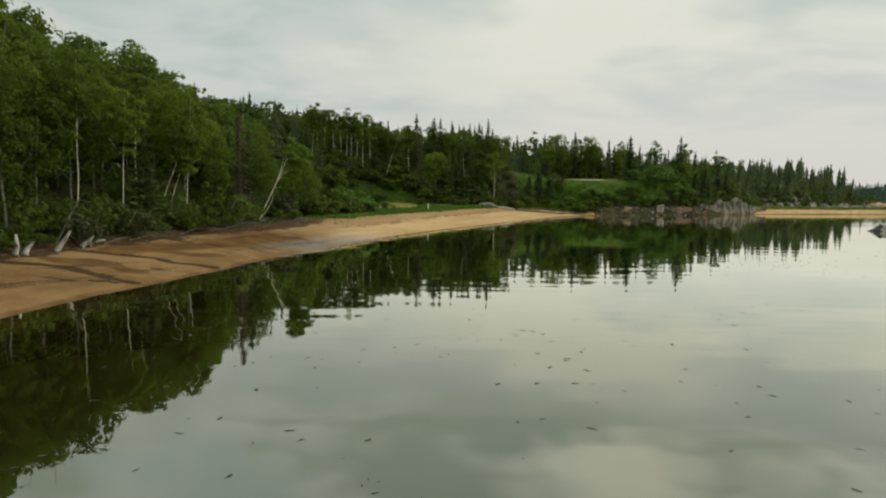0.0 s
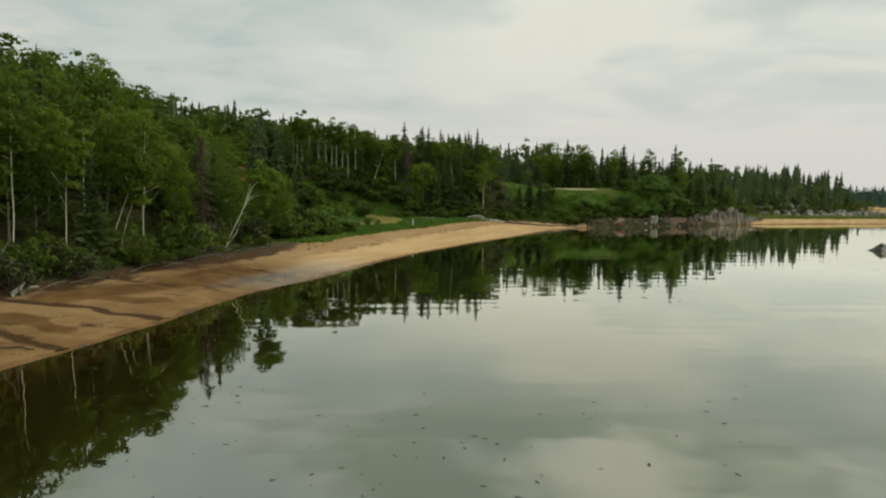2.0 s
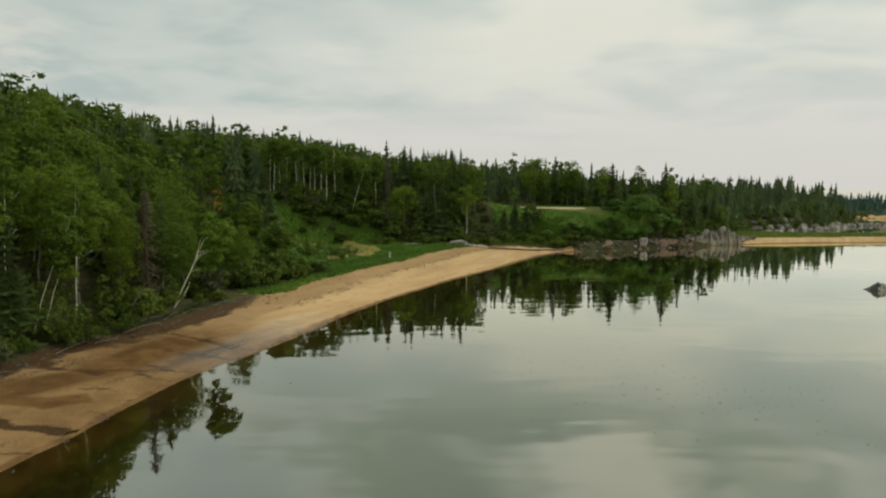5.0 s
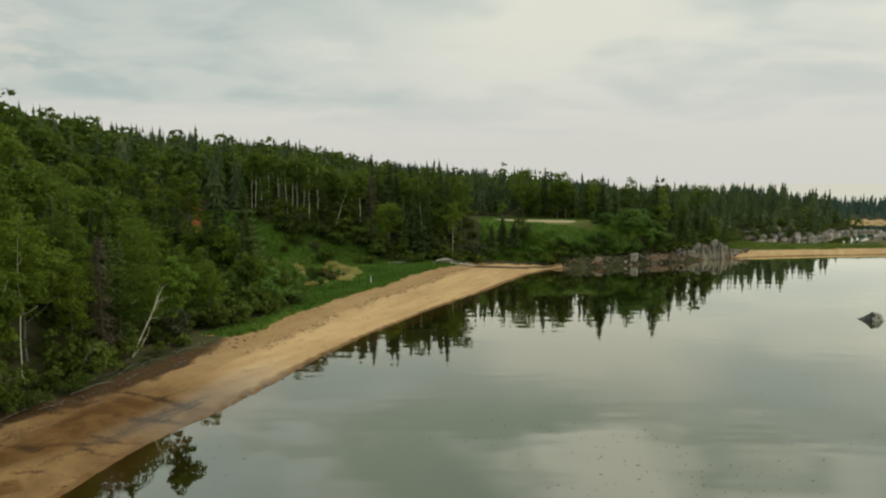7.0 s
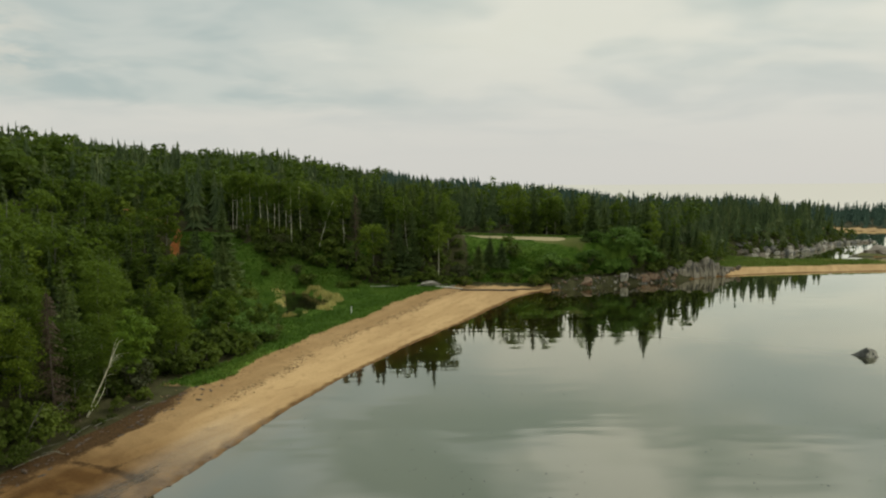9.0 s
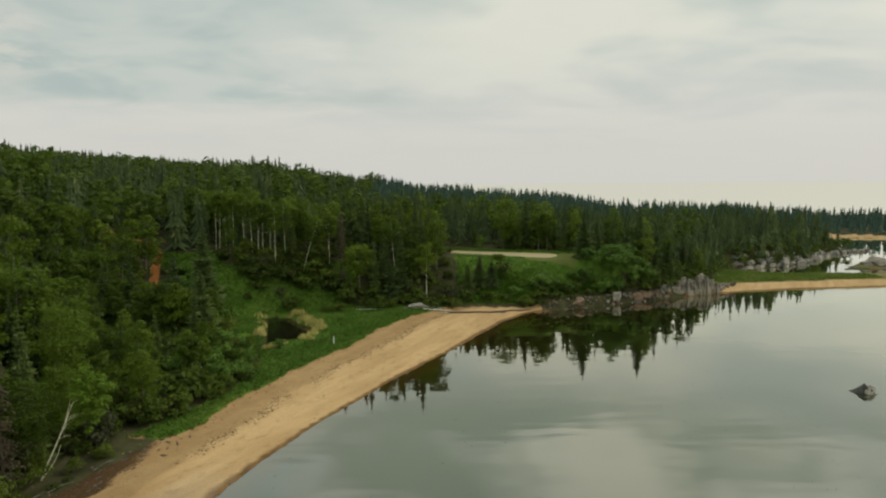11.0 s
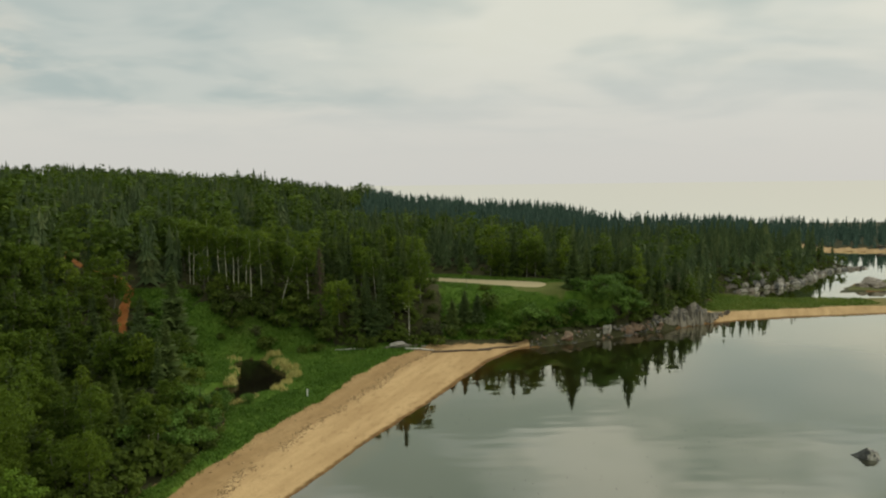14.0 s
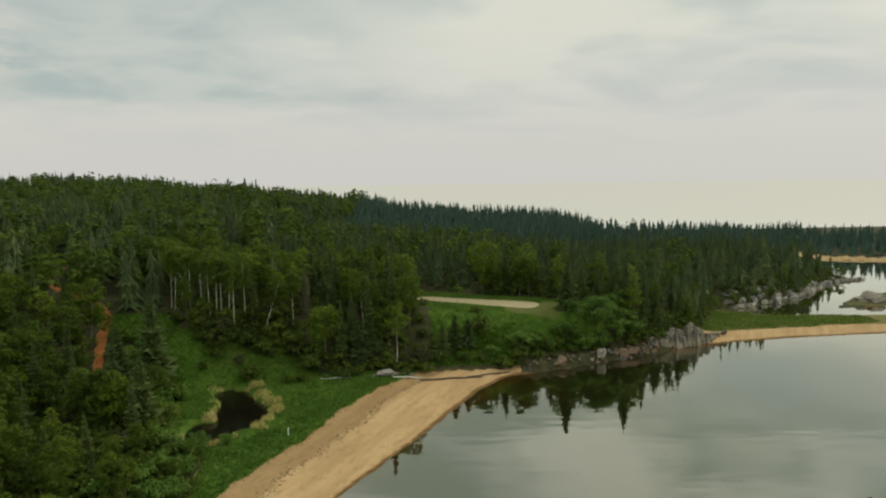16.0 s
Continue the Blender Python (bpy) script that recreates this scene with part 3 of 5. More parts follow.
# ---- ground and water ----
xs = np.array([-4500, -2200, -1100] + spread(-600, -120, 16) + spread(-120, -45, 38) + spread(-45, -32, 22) + spread(-32, -22, 33) + spread(-22, -8, 70) + spread(-8, 62, 117) + spread(62, 150, 58) + spread(150, 270, 40) + [300, 400, 600, 1100, 2200, 4500.0])
ys = np.array([-4500, -2200, -1100] + spread(-600, -60, 14) + spread(-60, 16, 38) + spread(16, 24, 14) + spread(24, 50, 104) + spread(50, 134, 142) + spread(134, 230, 58) + spread(230, 360, 40) + [400, 600, 1100, 2200, 4500.0])
gx, gy = np.meshgrid(xs, ys)
gz, kinds = plan(gx, gy)
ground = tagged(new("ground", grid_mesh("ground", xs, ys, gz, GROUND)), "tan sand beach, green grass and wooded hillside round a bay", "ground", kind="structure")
for key in ("grass", "floor", "mud_murk", "track", "wet", "stain", "brown", "road", "sheen", "marsh", "silt"):
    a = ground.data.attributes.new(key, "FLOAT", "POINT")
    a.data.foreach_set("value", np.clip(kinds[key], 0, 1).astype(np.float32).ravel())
wx = np.array([-4500, -400, -60, -30, 0, 30, 60, 100, 200, 600, 4500.0])
water = tagged(new("water", grid_mesh("water", wx, wx, np.zeros((11, 11)), WATER)), "calm dark green bay water mirroring sky and trees", "water", kind="structure")
water.visible_shadow = False

bm = bmesh.new()
bmesh.ops.create_circle(bm, cap_ends=True, segments=40, radius=1)
pond = tagged(new("pond", bm_mesh("pond", bm, POND, False)), "small dark brown pond in the grass behind the beach", "pond", kind="structure")
pond.location, pond.scale = (-10, 91, 1.20), (5.6, 9.0, 1)

# ---- trees and shrubs ----


def unit(v):
    return v / np.maximum(np.linalg.norm(v, axis=-1, keepdims=True), 1e-9)


def leaf_cards(rng, centres, normals, size, aspect=0.75):
    """One small pointed leaf-spray of four corners at each centre."""
    n = len(centres)
    a = unit(np.cross(normals, rng.normal(size=(n, 3))))
    b = np.cross(normals, a)
    s = size * rng.uniform(0.6, 1.35, (n, 1))
    bend = normals * s * rng.uniform(-0.25, 0.25, (n, 1))
    return np.stack([centres - a * s, centres - b * s * aspect + bend, centres + a * s, centres + b * s * aspect + bend], 1)


def crown_faces(rng, mid, radius, tall, lobes, leaves, size):
    """Leaf sprays on the outer shells of overlapping lobes."""
    out = []
    each = max(leaves // lobes, 4)
    for i in range(lobes):
        u = unit(rng.normal(size=3))
        f = rng.uniform(0.35, 0.95)
        hz = u[2] * f
        taper = 1.0 - 0.45 * max(hz, 0) - 0.25 * max(-hz, 0)
        c = mid + np.array([u[0] * radius * f * taper, u[1] * radius * f * taper, hz * tall])
        r = radius * rng.uniform(0.24, 0.40)
        w = unit(rng.normal(size=(each, 3)))
        w[:, 2] = np.where(w[:, 2] < -0.35, -w[:, 2], w[:, 2])
        w = unit(w)
        p = c + w * r * np.array([1, 1, 0.8]) * rng.uniform(0.55, 1.08, (each, 1)) ** 0.7
        nrm = unit(w + rng.normal(size=(each, 3)) * 0.42 + np.array([0, 0, 0.18]))
        out.append(leaf_cards(rng, p, nrm, size))
    return np.concatenate(out)


def stem_path(rng, h, lean, wobble, steps=8):
    t = np.linspace(0, 1, steps)
    p = np.stack([lean[0] * t ** 1.15, lean[1] * t ** 1.15, h * t], 1)
    p[1:-1, :2] += rng.normal(size=(steps - 2, 2)) * wobble
    return p


def broadleaf(seed, h, r, base, leaves, size, lobes=22, lean=(0, 0), girth=0.13, limbs=7, wobble=0.055, spread_=0.42):
    """Stem with limbs, and a leafy crown; both as arrays of quads."""
    rng = np.random.RandomState(seed)
    p = stem_path(rng, h * 0.93, lean, wobble)
    t = np.linspace(0, 1, len(p))
    stem = [tube_faces(p, girth * (1 - 0.85 * t) * (1 + 0.4 * np.exp(-t * 14)), 7)]
    at = lambda f: np.array([np.interp(f, t, p[:, i]) for i in range(3)])
    for i in range(limbs):
        f = rng.uniform(max(base - 0.1, 0.2), 0.85)
        q, ang = at(f), rng.uniform(0, 2 * np.pi)
        ln = r * rng.uniform(0.5, 0.95) * (1.15 - f * 0.6)
        tip = q + np.array([np.cos(ang) * ln, np.sin(ang) * ln, ln * rng.uniform(0.5, 1.1)])
        mid = (q + tip) / 2 + np.array([0, 0, -0.08 * ln])
        stem.append(tube_faces([q, mid, tip], [girth * spread_ * (1 - f * 0.6), girth * 0.62 * spread_ * (1 - f * 0.6), 0.01], 5))
    tall = h * (1 - base) / 2
    crown = crown_faces(rng, at((1 + base) / 2) + np.array([0, 0, 0.02 * h]), r, tall, lobes, leaves, size)
    return stem, crown


def skirts(rng, h, r, tiers, arms, base, sparse, droop=0.55, wide=1.0):
    """Ragged hanging tiers of needles, as triangles (n, 3, 3)."""
    out = []
    for i in range(tiers):
        f = base + (1 - base) * (i + rng.uniform(-0.3, 0.3)) / tiers
        if rng.rand() < sparse:
            continue
        reach = wide * r * (max(1 - f, 0) ** 0.9 * 0.95 + 0.05) * rng.uniform(0.75, 1.15)
        th = rng.uniform(0, 6.3) + np.arange(arms + 1) * 2 * np.pi / arms
        th[:-1] += rng.uniform(-0.25, 0.25, arms)
        th[-1] = th[0] + 2 * np.pi
        rr = reach * rng.uniform(0.45, 1.25, arms)
        zz = h * f - droop * rr * rng.uniform(0.7, 1.3, arms)
        rr, zz = np.r_[rr, rr[0]], np.r_[zz, zz[0]]
        top = h * min(f + 1.25 / tiers, 1.0)
        for j in range(arms):
            # a pointed frond and the recessed web between it and the next
            a_, b_ = th[j], th[j + 1]
            m_ = (a_ + b_) / 2
            q = 0.5 * min(rr[j], rr[j + 1])
            tip = (math.cos(a_) * rr[j], math.sin(a_) * rr[j], zz[j])
            web = (math.cos(m_) * q, math.sin(m_) * q, h * f - droop * q * 0.6)
            tip2 = (math.cos(b_) * rr[j + 1], math.sin(b_) * rr[j + 1], zz[j + 1])
            out.append([(0, 0, top), tip, web])
            out.append([(0, 0, top), web, tip2])
    z0 = h * 0.9
    for j in range(3):
        a_ = j * 2.1
        s_ = 0.012 * h
        out.append([(math.cos(a_) * s_, math.sin(a_) * s_, z0), (math.cos(a_ + 2.1) * s_, math.sin(a_ + 2.1) * s_, z0), (0, 0, h * 1.03)])
    return np.array(out)


def spruce(seed, h, r, tiers, arms, fine=True, sparse=0.0, base=0.06, full=0.62):
    """Stem quads, and needle triangles."""
    rng = np.random.RandomState(seed)
    p = stem_path(rng, h, (0, 0), 0.03, 5)
    stem = tube_faces(p, 0.011 * h * np.array([1.15, 0.8, 0.55, 0.3, 0.03]) + 0.01, 6)
    core = skirts(rng, h, r, tiers, arms, base, sparse, 0.6, full if fine else 1.0)
    if not fine:
        return stem, core
    out = []
    for i in range(tiers):
        f = base + (1 - base) * (i + rng.uniform(-0.35, 0.35)) / tiers
        z = h * np.clip(f, 0.02, 0.985)
        reach = r * (max(1 - f, 0) ** 0.85 * 0.96 + 0.05) * rng.uniform(0.72, 1.12)
        if rng.rand() < sparse:
            continue
        th0 = rng.uniform(0, 6.3)
        for j in range(arms):
            th = th0 + 2 * np.pi * (j + rng.uniform(-0.3, 0.3)) / arms
            ln = reach * rng.uniform(0.6, 1.2)
            way, side = np.array([np.cos(th), np.sin(th), 0]), np.array([-np.sin(th), np.cos(th), 0])
            fall = rng.uniform(0.18, 0.5) * (1.15 - f)
            root = np.array([0, 0, z])
            mid = root + way * ln * 0.55 + np.array([0, 0, (0.25 * f - fall) * ln * 0.5])
            tip = root + way * ln + np.array([0, 0, (0.25 * f - fall * 0.8) * ln])
            w = (0.16 * ln + 0.09) * rng.uniform(0.8, 1.3)
            sag = np.array([0, 0, -w * rng.uniform(0.5, 1.3)])
            out += [[root, mid - side * w + sag, tip], [root, tip, mid + side * w + sag]]
            for s_ in (-1, 1):
                g = root + (tip - root) * rng.uniform(0.3, 0.5)
                e_ = g + (way * 0.65 + side * s_ * 0.75) * ln * rng.uniform(0.35, 0.6) + np.array([0, 0, -fall * ln * 0.35])
                out.append([g, (g + e_) / 2 + sag * 0.9, e_])
    return stem, np.concatenate([core, np.array(out)])


def bare_spruce(seed, h, r, whorls):
    """A dying spruce: trunk, and thin drooping boughs with ragged brown twigs."""
    rs = np.random.RandomState(seed)
    p = stem_path(rs, h, (0, 0), 0.03, 6)
    stem = tube_faces(p, 0.010 * h * np.array([1.1, 0.85, 0.62, 0.4, 0.2, 0.03]) + 0.008, 6)
    out = []
    for i in range(whorls):
        f = 0.05 + 0.93 * (i + rs.uniform(-0.4, 0.4)) / whorls
        reach = r * (max(1 - f, 0) ** 0.8 * 0.95 + 0.06)
        for j in range(5):
            th = rs.uniform(0, 6.3)
            ln = reach * rs.uniform(0.45, 1.15)
            way, side = np.array([math.cos(th), math.sin(th), 0]), np.array([-math.sin(th), math.cos(th), 0])
            root = np.array([0, 0, h * f + rs.uniform(-0.1, 0.1)])
            drop = rs.uniform(0.15, 0.55)
            for q in range(7):
                u = (q + rs.uniform(0.1, 0.9)) / 7
                g = root + way * ln * u + np.array([0, 0, -drop * ln * u * u])
                w = rs.uniform(0.10, 0.24) * (1.1 - 0.5 * u)
                e_ = g + (way * rs.uniform(0.3, 0.9) + side * rs.uniform(-1, 1)) * w + np.array([0, 0, -w * rs.uniform(0.3, 1.5)])
                out.append([g - side * 0.035, g + side * 0.035 + way * 0.05, e_])
            out.append([root + np.array([0, 0, 0.02]), root - np.array([0, 0, 0.02]), root + way * ln + np.array([0, 0, -drop * ln])])
    return stem, np.array(out)


def tree_thing(name, stem, crown, stem_mat, leaf_mat, label, category, group="", split=False):
    top = tagged(new(name), label, category, group)
    stem = stem if isinstance(stem, list) else [stem]
    if split:
        trunk = part("trunk", poly_mesh("trunk", stem[0], 4, stem_mat), top)
        for f in stem[1:]:
            part("limb", poly_mesh("limb", f, 4, stem_mat), trunk)
    else:
        part("trunk", poly_mesh("trunk", np.concatenate(stem), 4, stem_mat), top)
    part("crown", poly_mesh("crown", crown, crown.shape[1], leaf_mat), top)
    return top


aspens = []
for i in range(6):
    s, c_ = broadleaf(100 + i, 10.5, 2.3 + 0.25 * (i % 3), 0.12 + 0.06 * (i % 3), 1750, 0.175, 52, (0.3 * (i - 2.5), 0.2), 0.085)
    aspens.append((s, c_))
fine_aspens = [broadleaf(130 + i, 10.5, 2.2 + 0.25 * (i % 3), 0.12 + 0.07 * (i % 3), 4400, 0.102, 60, (0.3 * (i - 1.5), 0.2), 0.08) for i in range(4)]
spruces = [spruce(200 + i, 10.0, 1.75 + 0.2 * (i % 3), 21, 8, True, 0.05 + 0.12 * (i == 4)) for i in range(6)]
far_spruces = [spruce(260 + i, 10.0, 1.45 + 0.22 * (i % 4), 10, 7, False, 0.06, 0.10)[1] for i in range(9)]
thin_spruces = [spruce(270 + i, 10.0, 1.75 + 0.2 * (i % 4), 7, 5, False, 0.04, 0.10)[1] for i in range(9)]
far_aspens = [crown_faces(np.random.RandomState(290 + i), np.array([0, 0, 6.6]), 2.4, 3.9, 22, 170, 0.40) for i in range(6)]

# birches that stand out: foot x, y, top x, y, height, crown radius, girth
LONE_TREES = [(-20.7, 36.5, -20.5, 36.6, 10.5, 1.6, 0.060), (-19.2, 38.5, -18.8, 38.6, 9.0, 1.3, 0.052), (-18.8, 42.3, -16.0, 41.6, 7.0, 1.1, 0.054),
              (-18.4, 42.5, -16.1, 42.0, 6.4, 1.0, 0.046), (-18.1, 45.4, -17.2, 44.4, 8.8, 1.4, 0.056), (-20.0, 42.0, -20.3, 43.0, 9.5, 1.5, 0.054),
              (-22.4, 110.8, -22.0, 111, 9.5, 1.8, 0.072), (-21.5, 111.2, -21.7, 111, 9.8, 1.7, 0.066), (-20.3, 110.6, -20.1, 110.6, 10, 1.8, 0.072),
              (-17.0, 108.6, -17.4, 109, 8.8, 1.5, 0.060), (-16.3, 109.2, -16.1, 109, 9.2, 1.5, 0.060), (-15.4, 108.2, -15.2, 108, 9.0, 1.5, 0.054),
              (-13.2, 106.3, -13.3, 107, 9.8, 1.7, 0.066), (-9.4, 107.0, -7.2, 107.6, 8.0, 1.6, 0.060), (3.7, 109.6, 3.0, 109.9, 9.6, 2.0, 0.072),
              (8.3, 104.8, 8.4, 105.3, 9.2, 1.8, 0.066), (-23.2, 111.6, -23.0, 111.8, 9.4, 1.5, 0.06), (-18.6, 110.2, -18.8, 110.3, 9.3, 1.4, 0.06), (-14.5, 108.9, -14.3, 109, 9, 1.4, 0.055),
              (-12.2, 108.2, -12.4, 108.3, 9.4, 1.5, 0.06), (-5.8, 108.2, -5.9, 108.4, 9, 1.5, 0.06), (-11.5, 67.6, -11.4, 67.5, 5.0, 1.1, 0.036), (-11.0, 68.2, -10.9, 68.2, 4.8, 1.0, 0.036), (-12.0, 68.3, -12.2, 68.5, 5.2, 1.1, 0.036)]

# where trees stand: a jittered lattice over the wooded rise
rng = np.random.RandomState(11)
STEP = 2.6
lx, ly = np.meshgrid(np.arange(-118, 420, STEP), np.arange(-30, 330, STEP))
lx, ly = lx.ravel() + rng.uniform(-1.15, 1.15, lx.size), ly.ravel() + rng.uniform(-1.15, 1.15, ly.size)
lz, lk = plan(lx, ly)
keep = (lk["wood"] > 0.6) & (lk["e"] > 0.9) & (lk["track"] < 0.1) & (lk["road"] < 0.1) & ((lk["rockshore"] < 0.5) | (lk["e"] > 0.9))
keep |= (lk["far"] > 3.8)
keep &= (ly < 325) & ~((lx > 8) & (lx < 33) & (ly < 113) & (ly > 100) & (rng.rand(lx.size) < 0.93))
keep &= ~((lx < -70) & (ly < 60)) & ~((lx < -45) & (ly < 20)) & ~((lx > 170) & (ly > 262)) & (lx < 260) & ~((ly > 312) & (lx < 60)) & ~((ly > 266) & (lx > 87) & (lx < 132)) & ~((ly > 285) & (lx >= 132)) & ~((lx > 300) & (ly > 260))
keep &= ~((lx > 31) & (lx < 42.5) & (ly > 109) & (ly < 117.8))
keep &= ~((lk["below"] > 0.3) & (lk["e"] > 0.5)) & (lk["dark"] < 0.3)
for bx, by, *_ in LONE_TREES:
    keep &= np.hypot(lx - bx, ly - by) > 1.3
keep |= (lk["thicket"] > 0.8) & (rng.rand(lx.size) < 0.7)
lx, ly, lz, le, lt = lx[keep], ly[keep], lz[keep], lk["e"][keep], lk["thicket"][keep]
leafy = np.interp(lx, [-60, -20, 0, 30, 50], [0.5, 0.62, 0.45, 0.18, 0.06])
leafy = np.where(ly < 80, np.maximum(leafy, 0.74), leafy)
leafy = np.where((ly > 135), leafy * 0.45, leafy)
leafy = np.where((lx > 15) & (ly > 125), leafy * np.where(ly < 160, 1.3, 0.3), leafy)
leafy = leafy + value_noise(lx / 14, ly / 14) * np.where((lx > 15) & (ly > 125), 0.2, 0.8)
is_leafy = rng.rand(len(lx)) < leafy
tall = np.where(is_leafy, rng.uniform(8.2, 11.8, len(lx)), rng.uniform(7.0, 12.0, len(lx)))
tall *= np.interp(lx, [20, 45, 70, 130, 200], [1.0, 0.94, 0.90, 0.86, 0.72])
tall *= np.interp(le, [0.9, 3.5], [0.72, 1.0]) * (1 + 0.35 * value_noise(lx / 7 + 3, ly / 7))
tall *= np.where(lt > 0, rng.uniform(0.42, 0.85, len(lx)) * np.where((lx > -14.5) & (ly > 66), 0.62, 1), 1) * np.where((ly > 100) & (ly < 150) & (lx > -25), 0.74, 1) * np.where(ly < 64, 0.9, 1) * np.where((ly > 180) & (lx > 0), 0.9, 1)

tall *= np.where((lx > -48) & (lx < -18) & (ly > 58) & (ly < 112), 0.88, 1) * np.where((lx > 40) & (lx < 115) & (ly > 110) & (ly < 195), np.where(ly > 140, 0.82, 0.91), 1)
tall *= np.where((lx > -14) & (lx < 40) & (ly > 146) & (ly < 230), 0.75, 1) * np.where((lx > -52) & (lx < -24) & (ly > 112) & (ly < 136), 0.85, 1)
tall *= np.where((lx > -52) & (lx < -36) & (ly > 99) & (ly < 112), 0.92, 1) * np.where((lx > -23) & (lx < -17) & (ly > 52) & (ly < 59), 0.82, 1)
tall *= np.where((lx > 5) & (lx < 42) & (ly > 128) & (ly < 149), 1.1, 1) * np.where((lx > 42) & (lx < 58) & (ly > 116) & (ly < 136), 1.12, 1)

tall *= np.where(np.hypot(lx + 10.4, ly - 64.6) < 2.6, 0.45, 1)

# low growth where the track shows between the crowns
gx_, gy_ = lx + 28.0, ly - 98.0
fwd, off = (gx_ * 39 - gy_ * 76) / 85.4, np.abs(gx_ * 76 + gy_ * 39) / 85.4
tall = np.where((fwd > -4) & (fwd < 22) & (off < 2.0), np.minimum(tall, np.where(fwd < 4, 3.2, 4.7 + 0.24 * fwd)), tall)

gx_, gy_ = lx + 26.0, ly - 107.5
fwd, off = (gx_ * 37 - gy_ * 86) / 93.6, np.abs(gx_ * 86 + gy_ * 37) / 93.6
tall = np.where((fwd > -2) & (fwd < 17) & (off < 2.6), np.minimum(tall, 1.2 + 0.3 * np.maximum(fwd, 0)), tall)
gx_, gy_ = lx + 45.7, ly - 125.5
fwd, off = (gx_ * 56.6 - gy_ * 104) / 118.4, np.abs(gx_ * 104 + gy_ * 56.6) / 118.4
tall = np.where((fwd > -3) & (fwd < 34) & (off < 1.7), np.minimum(tall, np.maximum(0.9 + 0.22 * fwd, 0.8)), tall)

# the stretch of wood along the beach and round the clearing is planted tree by tree
near = (lt > 0) | ((le < 16) & (ly > 14) & (ly < 128) & (lx < 66)) | ((ly > 119) & (ly < 136) & (lx > -32) & (lx < 45))


def plant(which, kinds_, name, label, category, group, stem_mats, leaf_mats):
    first = [None] * len(kinds_)
    for j, i in enumerate(which):
        v = int(rng.randint(len(kinds_)))
        s = tall[i] / 10.0
        m = pose(lx[i], ly[i], lz[i] - 0.15, rng.uniform(-3, 3), rng.uniform(-3, 3), rng.uniform(0, 360))
        if first[v] is None:
            first[v] = tree_thing(name, *kinds_[v], stem_mats[v % len(stem_mats)], leaf_mats[v % len(leaf_mats)], label, category, group)
            t_ = first[v]
            t_.matrix_basis = m
        else:
            t_ = copy_thing(first[v], m)
        w = s * rng.uniform(0.9, 1.15)
        t_.scale = (w, w, s)


near_leafy = np.where(near & is_leafy)[0]
near_spruce = np.where(near & ~is_leafy)[0]
near_leafy = near_leafy[np.argsort(le[near_leafy] + rng.uniform(0, 3, len(near_leafy)))][:285]
near_spruce = near_spruce[np.argsort(le[near_spruce] + rng.uniform(0, 3, len(near_spruce)))][:285]
front = (ly[near_leafy] < 62) & (le[near_leafy] < 7)
plant(near_leafy[front], fine_aspens, "aspen_tree", "leafy green aspen with a slim grey trunk at the beach edge", "tree", "aspens along the shore", [ASPEN_BARK], [ASPEN_LEAF])
plant(near_leafy[~front], aspens, "aspen_tree", "leafy green aspen with a pale trunk on the wooded slope", "tree", "aspens along the shore", [ASPEN_BARK], [ASPEN_LEAF])
plant(near_spruce, spruces, "spruce_tree", "dark green spruce with drooping needle branches in the wood", "tree", "spruces along the shore", [SPRUCE_BARK], [SPRUCE_NEEDLE])
for bx, by, tx, ty, h, r, g in LONE_TREES:
    s, c_ = broadleaf(int(bx * 31 + by * 7) % 997, h, r, 0.52 if by < 80 else 0.5, 1700, 0.10, 30, (tx - bx, ty - by), g * (0.50 if by < 80 else 0.62), 4 if by < 50 else 5, 0.022, 0.3)
    t_ = tree_thing("birch_tree", s, c_, BIRCH_BARK, ASPEN_LEAF, "white-barked birch with a light green crown at the wood's edge", "tree", "birches at the wood edge", True)
    t_.matrix_basis = pose(bx, by, height(bx, by) - 0.1)

taken = np.zeros(len(lx), bool)
taken[near_leafy], taken[near_spruce] = True, True


def wood(name, which, kinds_, material, label, swell):
    faces = []
    k_ = kinds_[0].shape[1]
    for i in which:
        c_ = kinds_[int(rng.randint(len(kinds_)))]
        s, a = tall[i] / 10.0, rng.uniform(0, 6.3)
        w = s * rng.uniform(0.85, 1.2) * swell
        ca, sa = math.cos(a) * w, math.sin(a) * w
        q = np.empty_like(c_)
        q[..., 0] = c_[..., 0] * ca - c_[..., 1] * sa + lx[i]
        q[..., 1] = c_[..., 0] * sa + c_[..., 1] * ca + ly[i]
        q[..., 2] = c_[..., 2] * s + lz[i] - 0.2
        faces.append(q.astype(np.float32))
    ob = new(name, poly_mesh(name, np.concatenate(faces), k_, material))
    return tagged(ob, label, "forest", kind="stuff")


# the farthest trees take the needle colour that has haze mixed in
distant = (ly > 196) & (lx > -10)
wood("distant_forest", np.where(~taken & distant)[0], thin_spruces, HAZED_NEEDLE, "distant spruce forest beyond the point, tinted blue-green for haze", 1.0)
taken |= distant
wood("spruce_forest", np.where(~taken & ~is_leafy)[0], far_spruces, FAR_NEEDLE, "dense dark spruce forest covering the hills behind the bay", 1.18)
wood("aspen_forest", np.where(~taken & is_leafy)[0], far_aspens, FAR_LEAF, "green aspen and birch crowns among the spruce forest", 1.05)

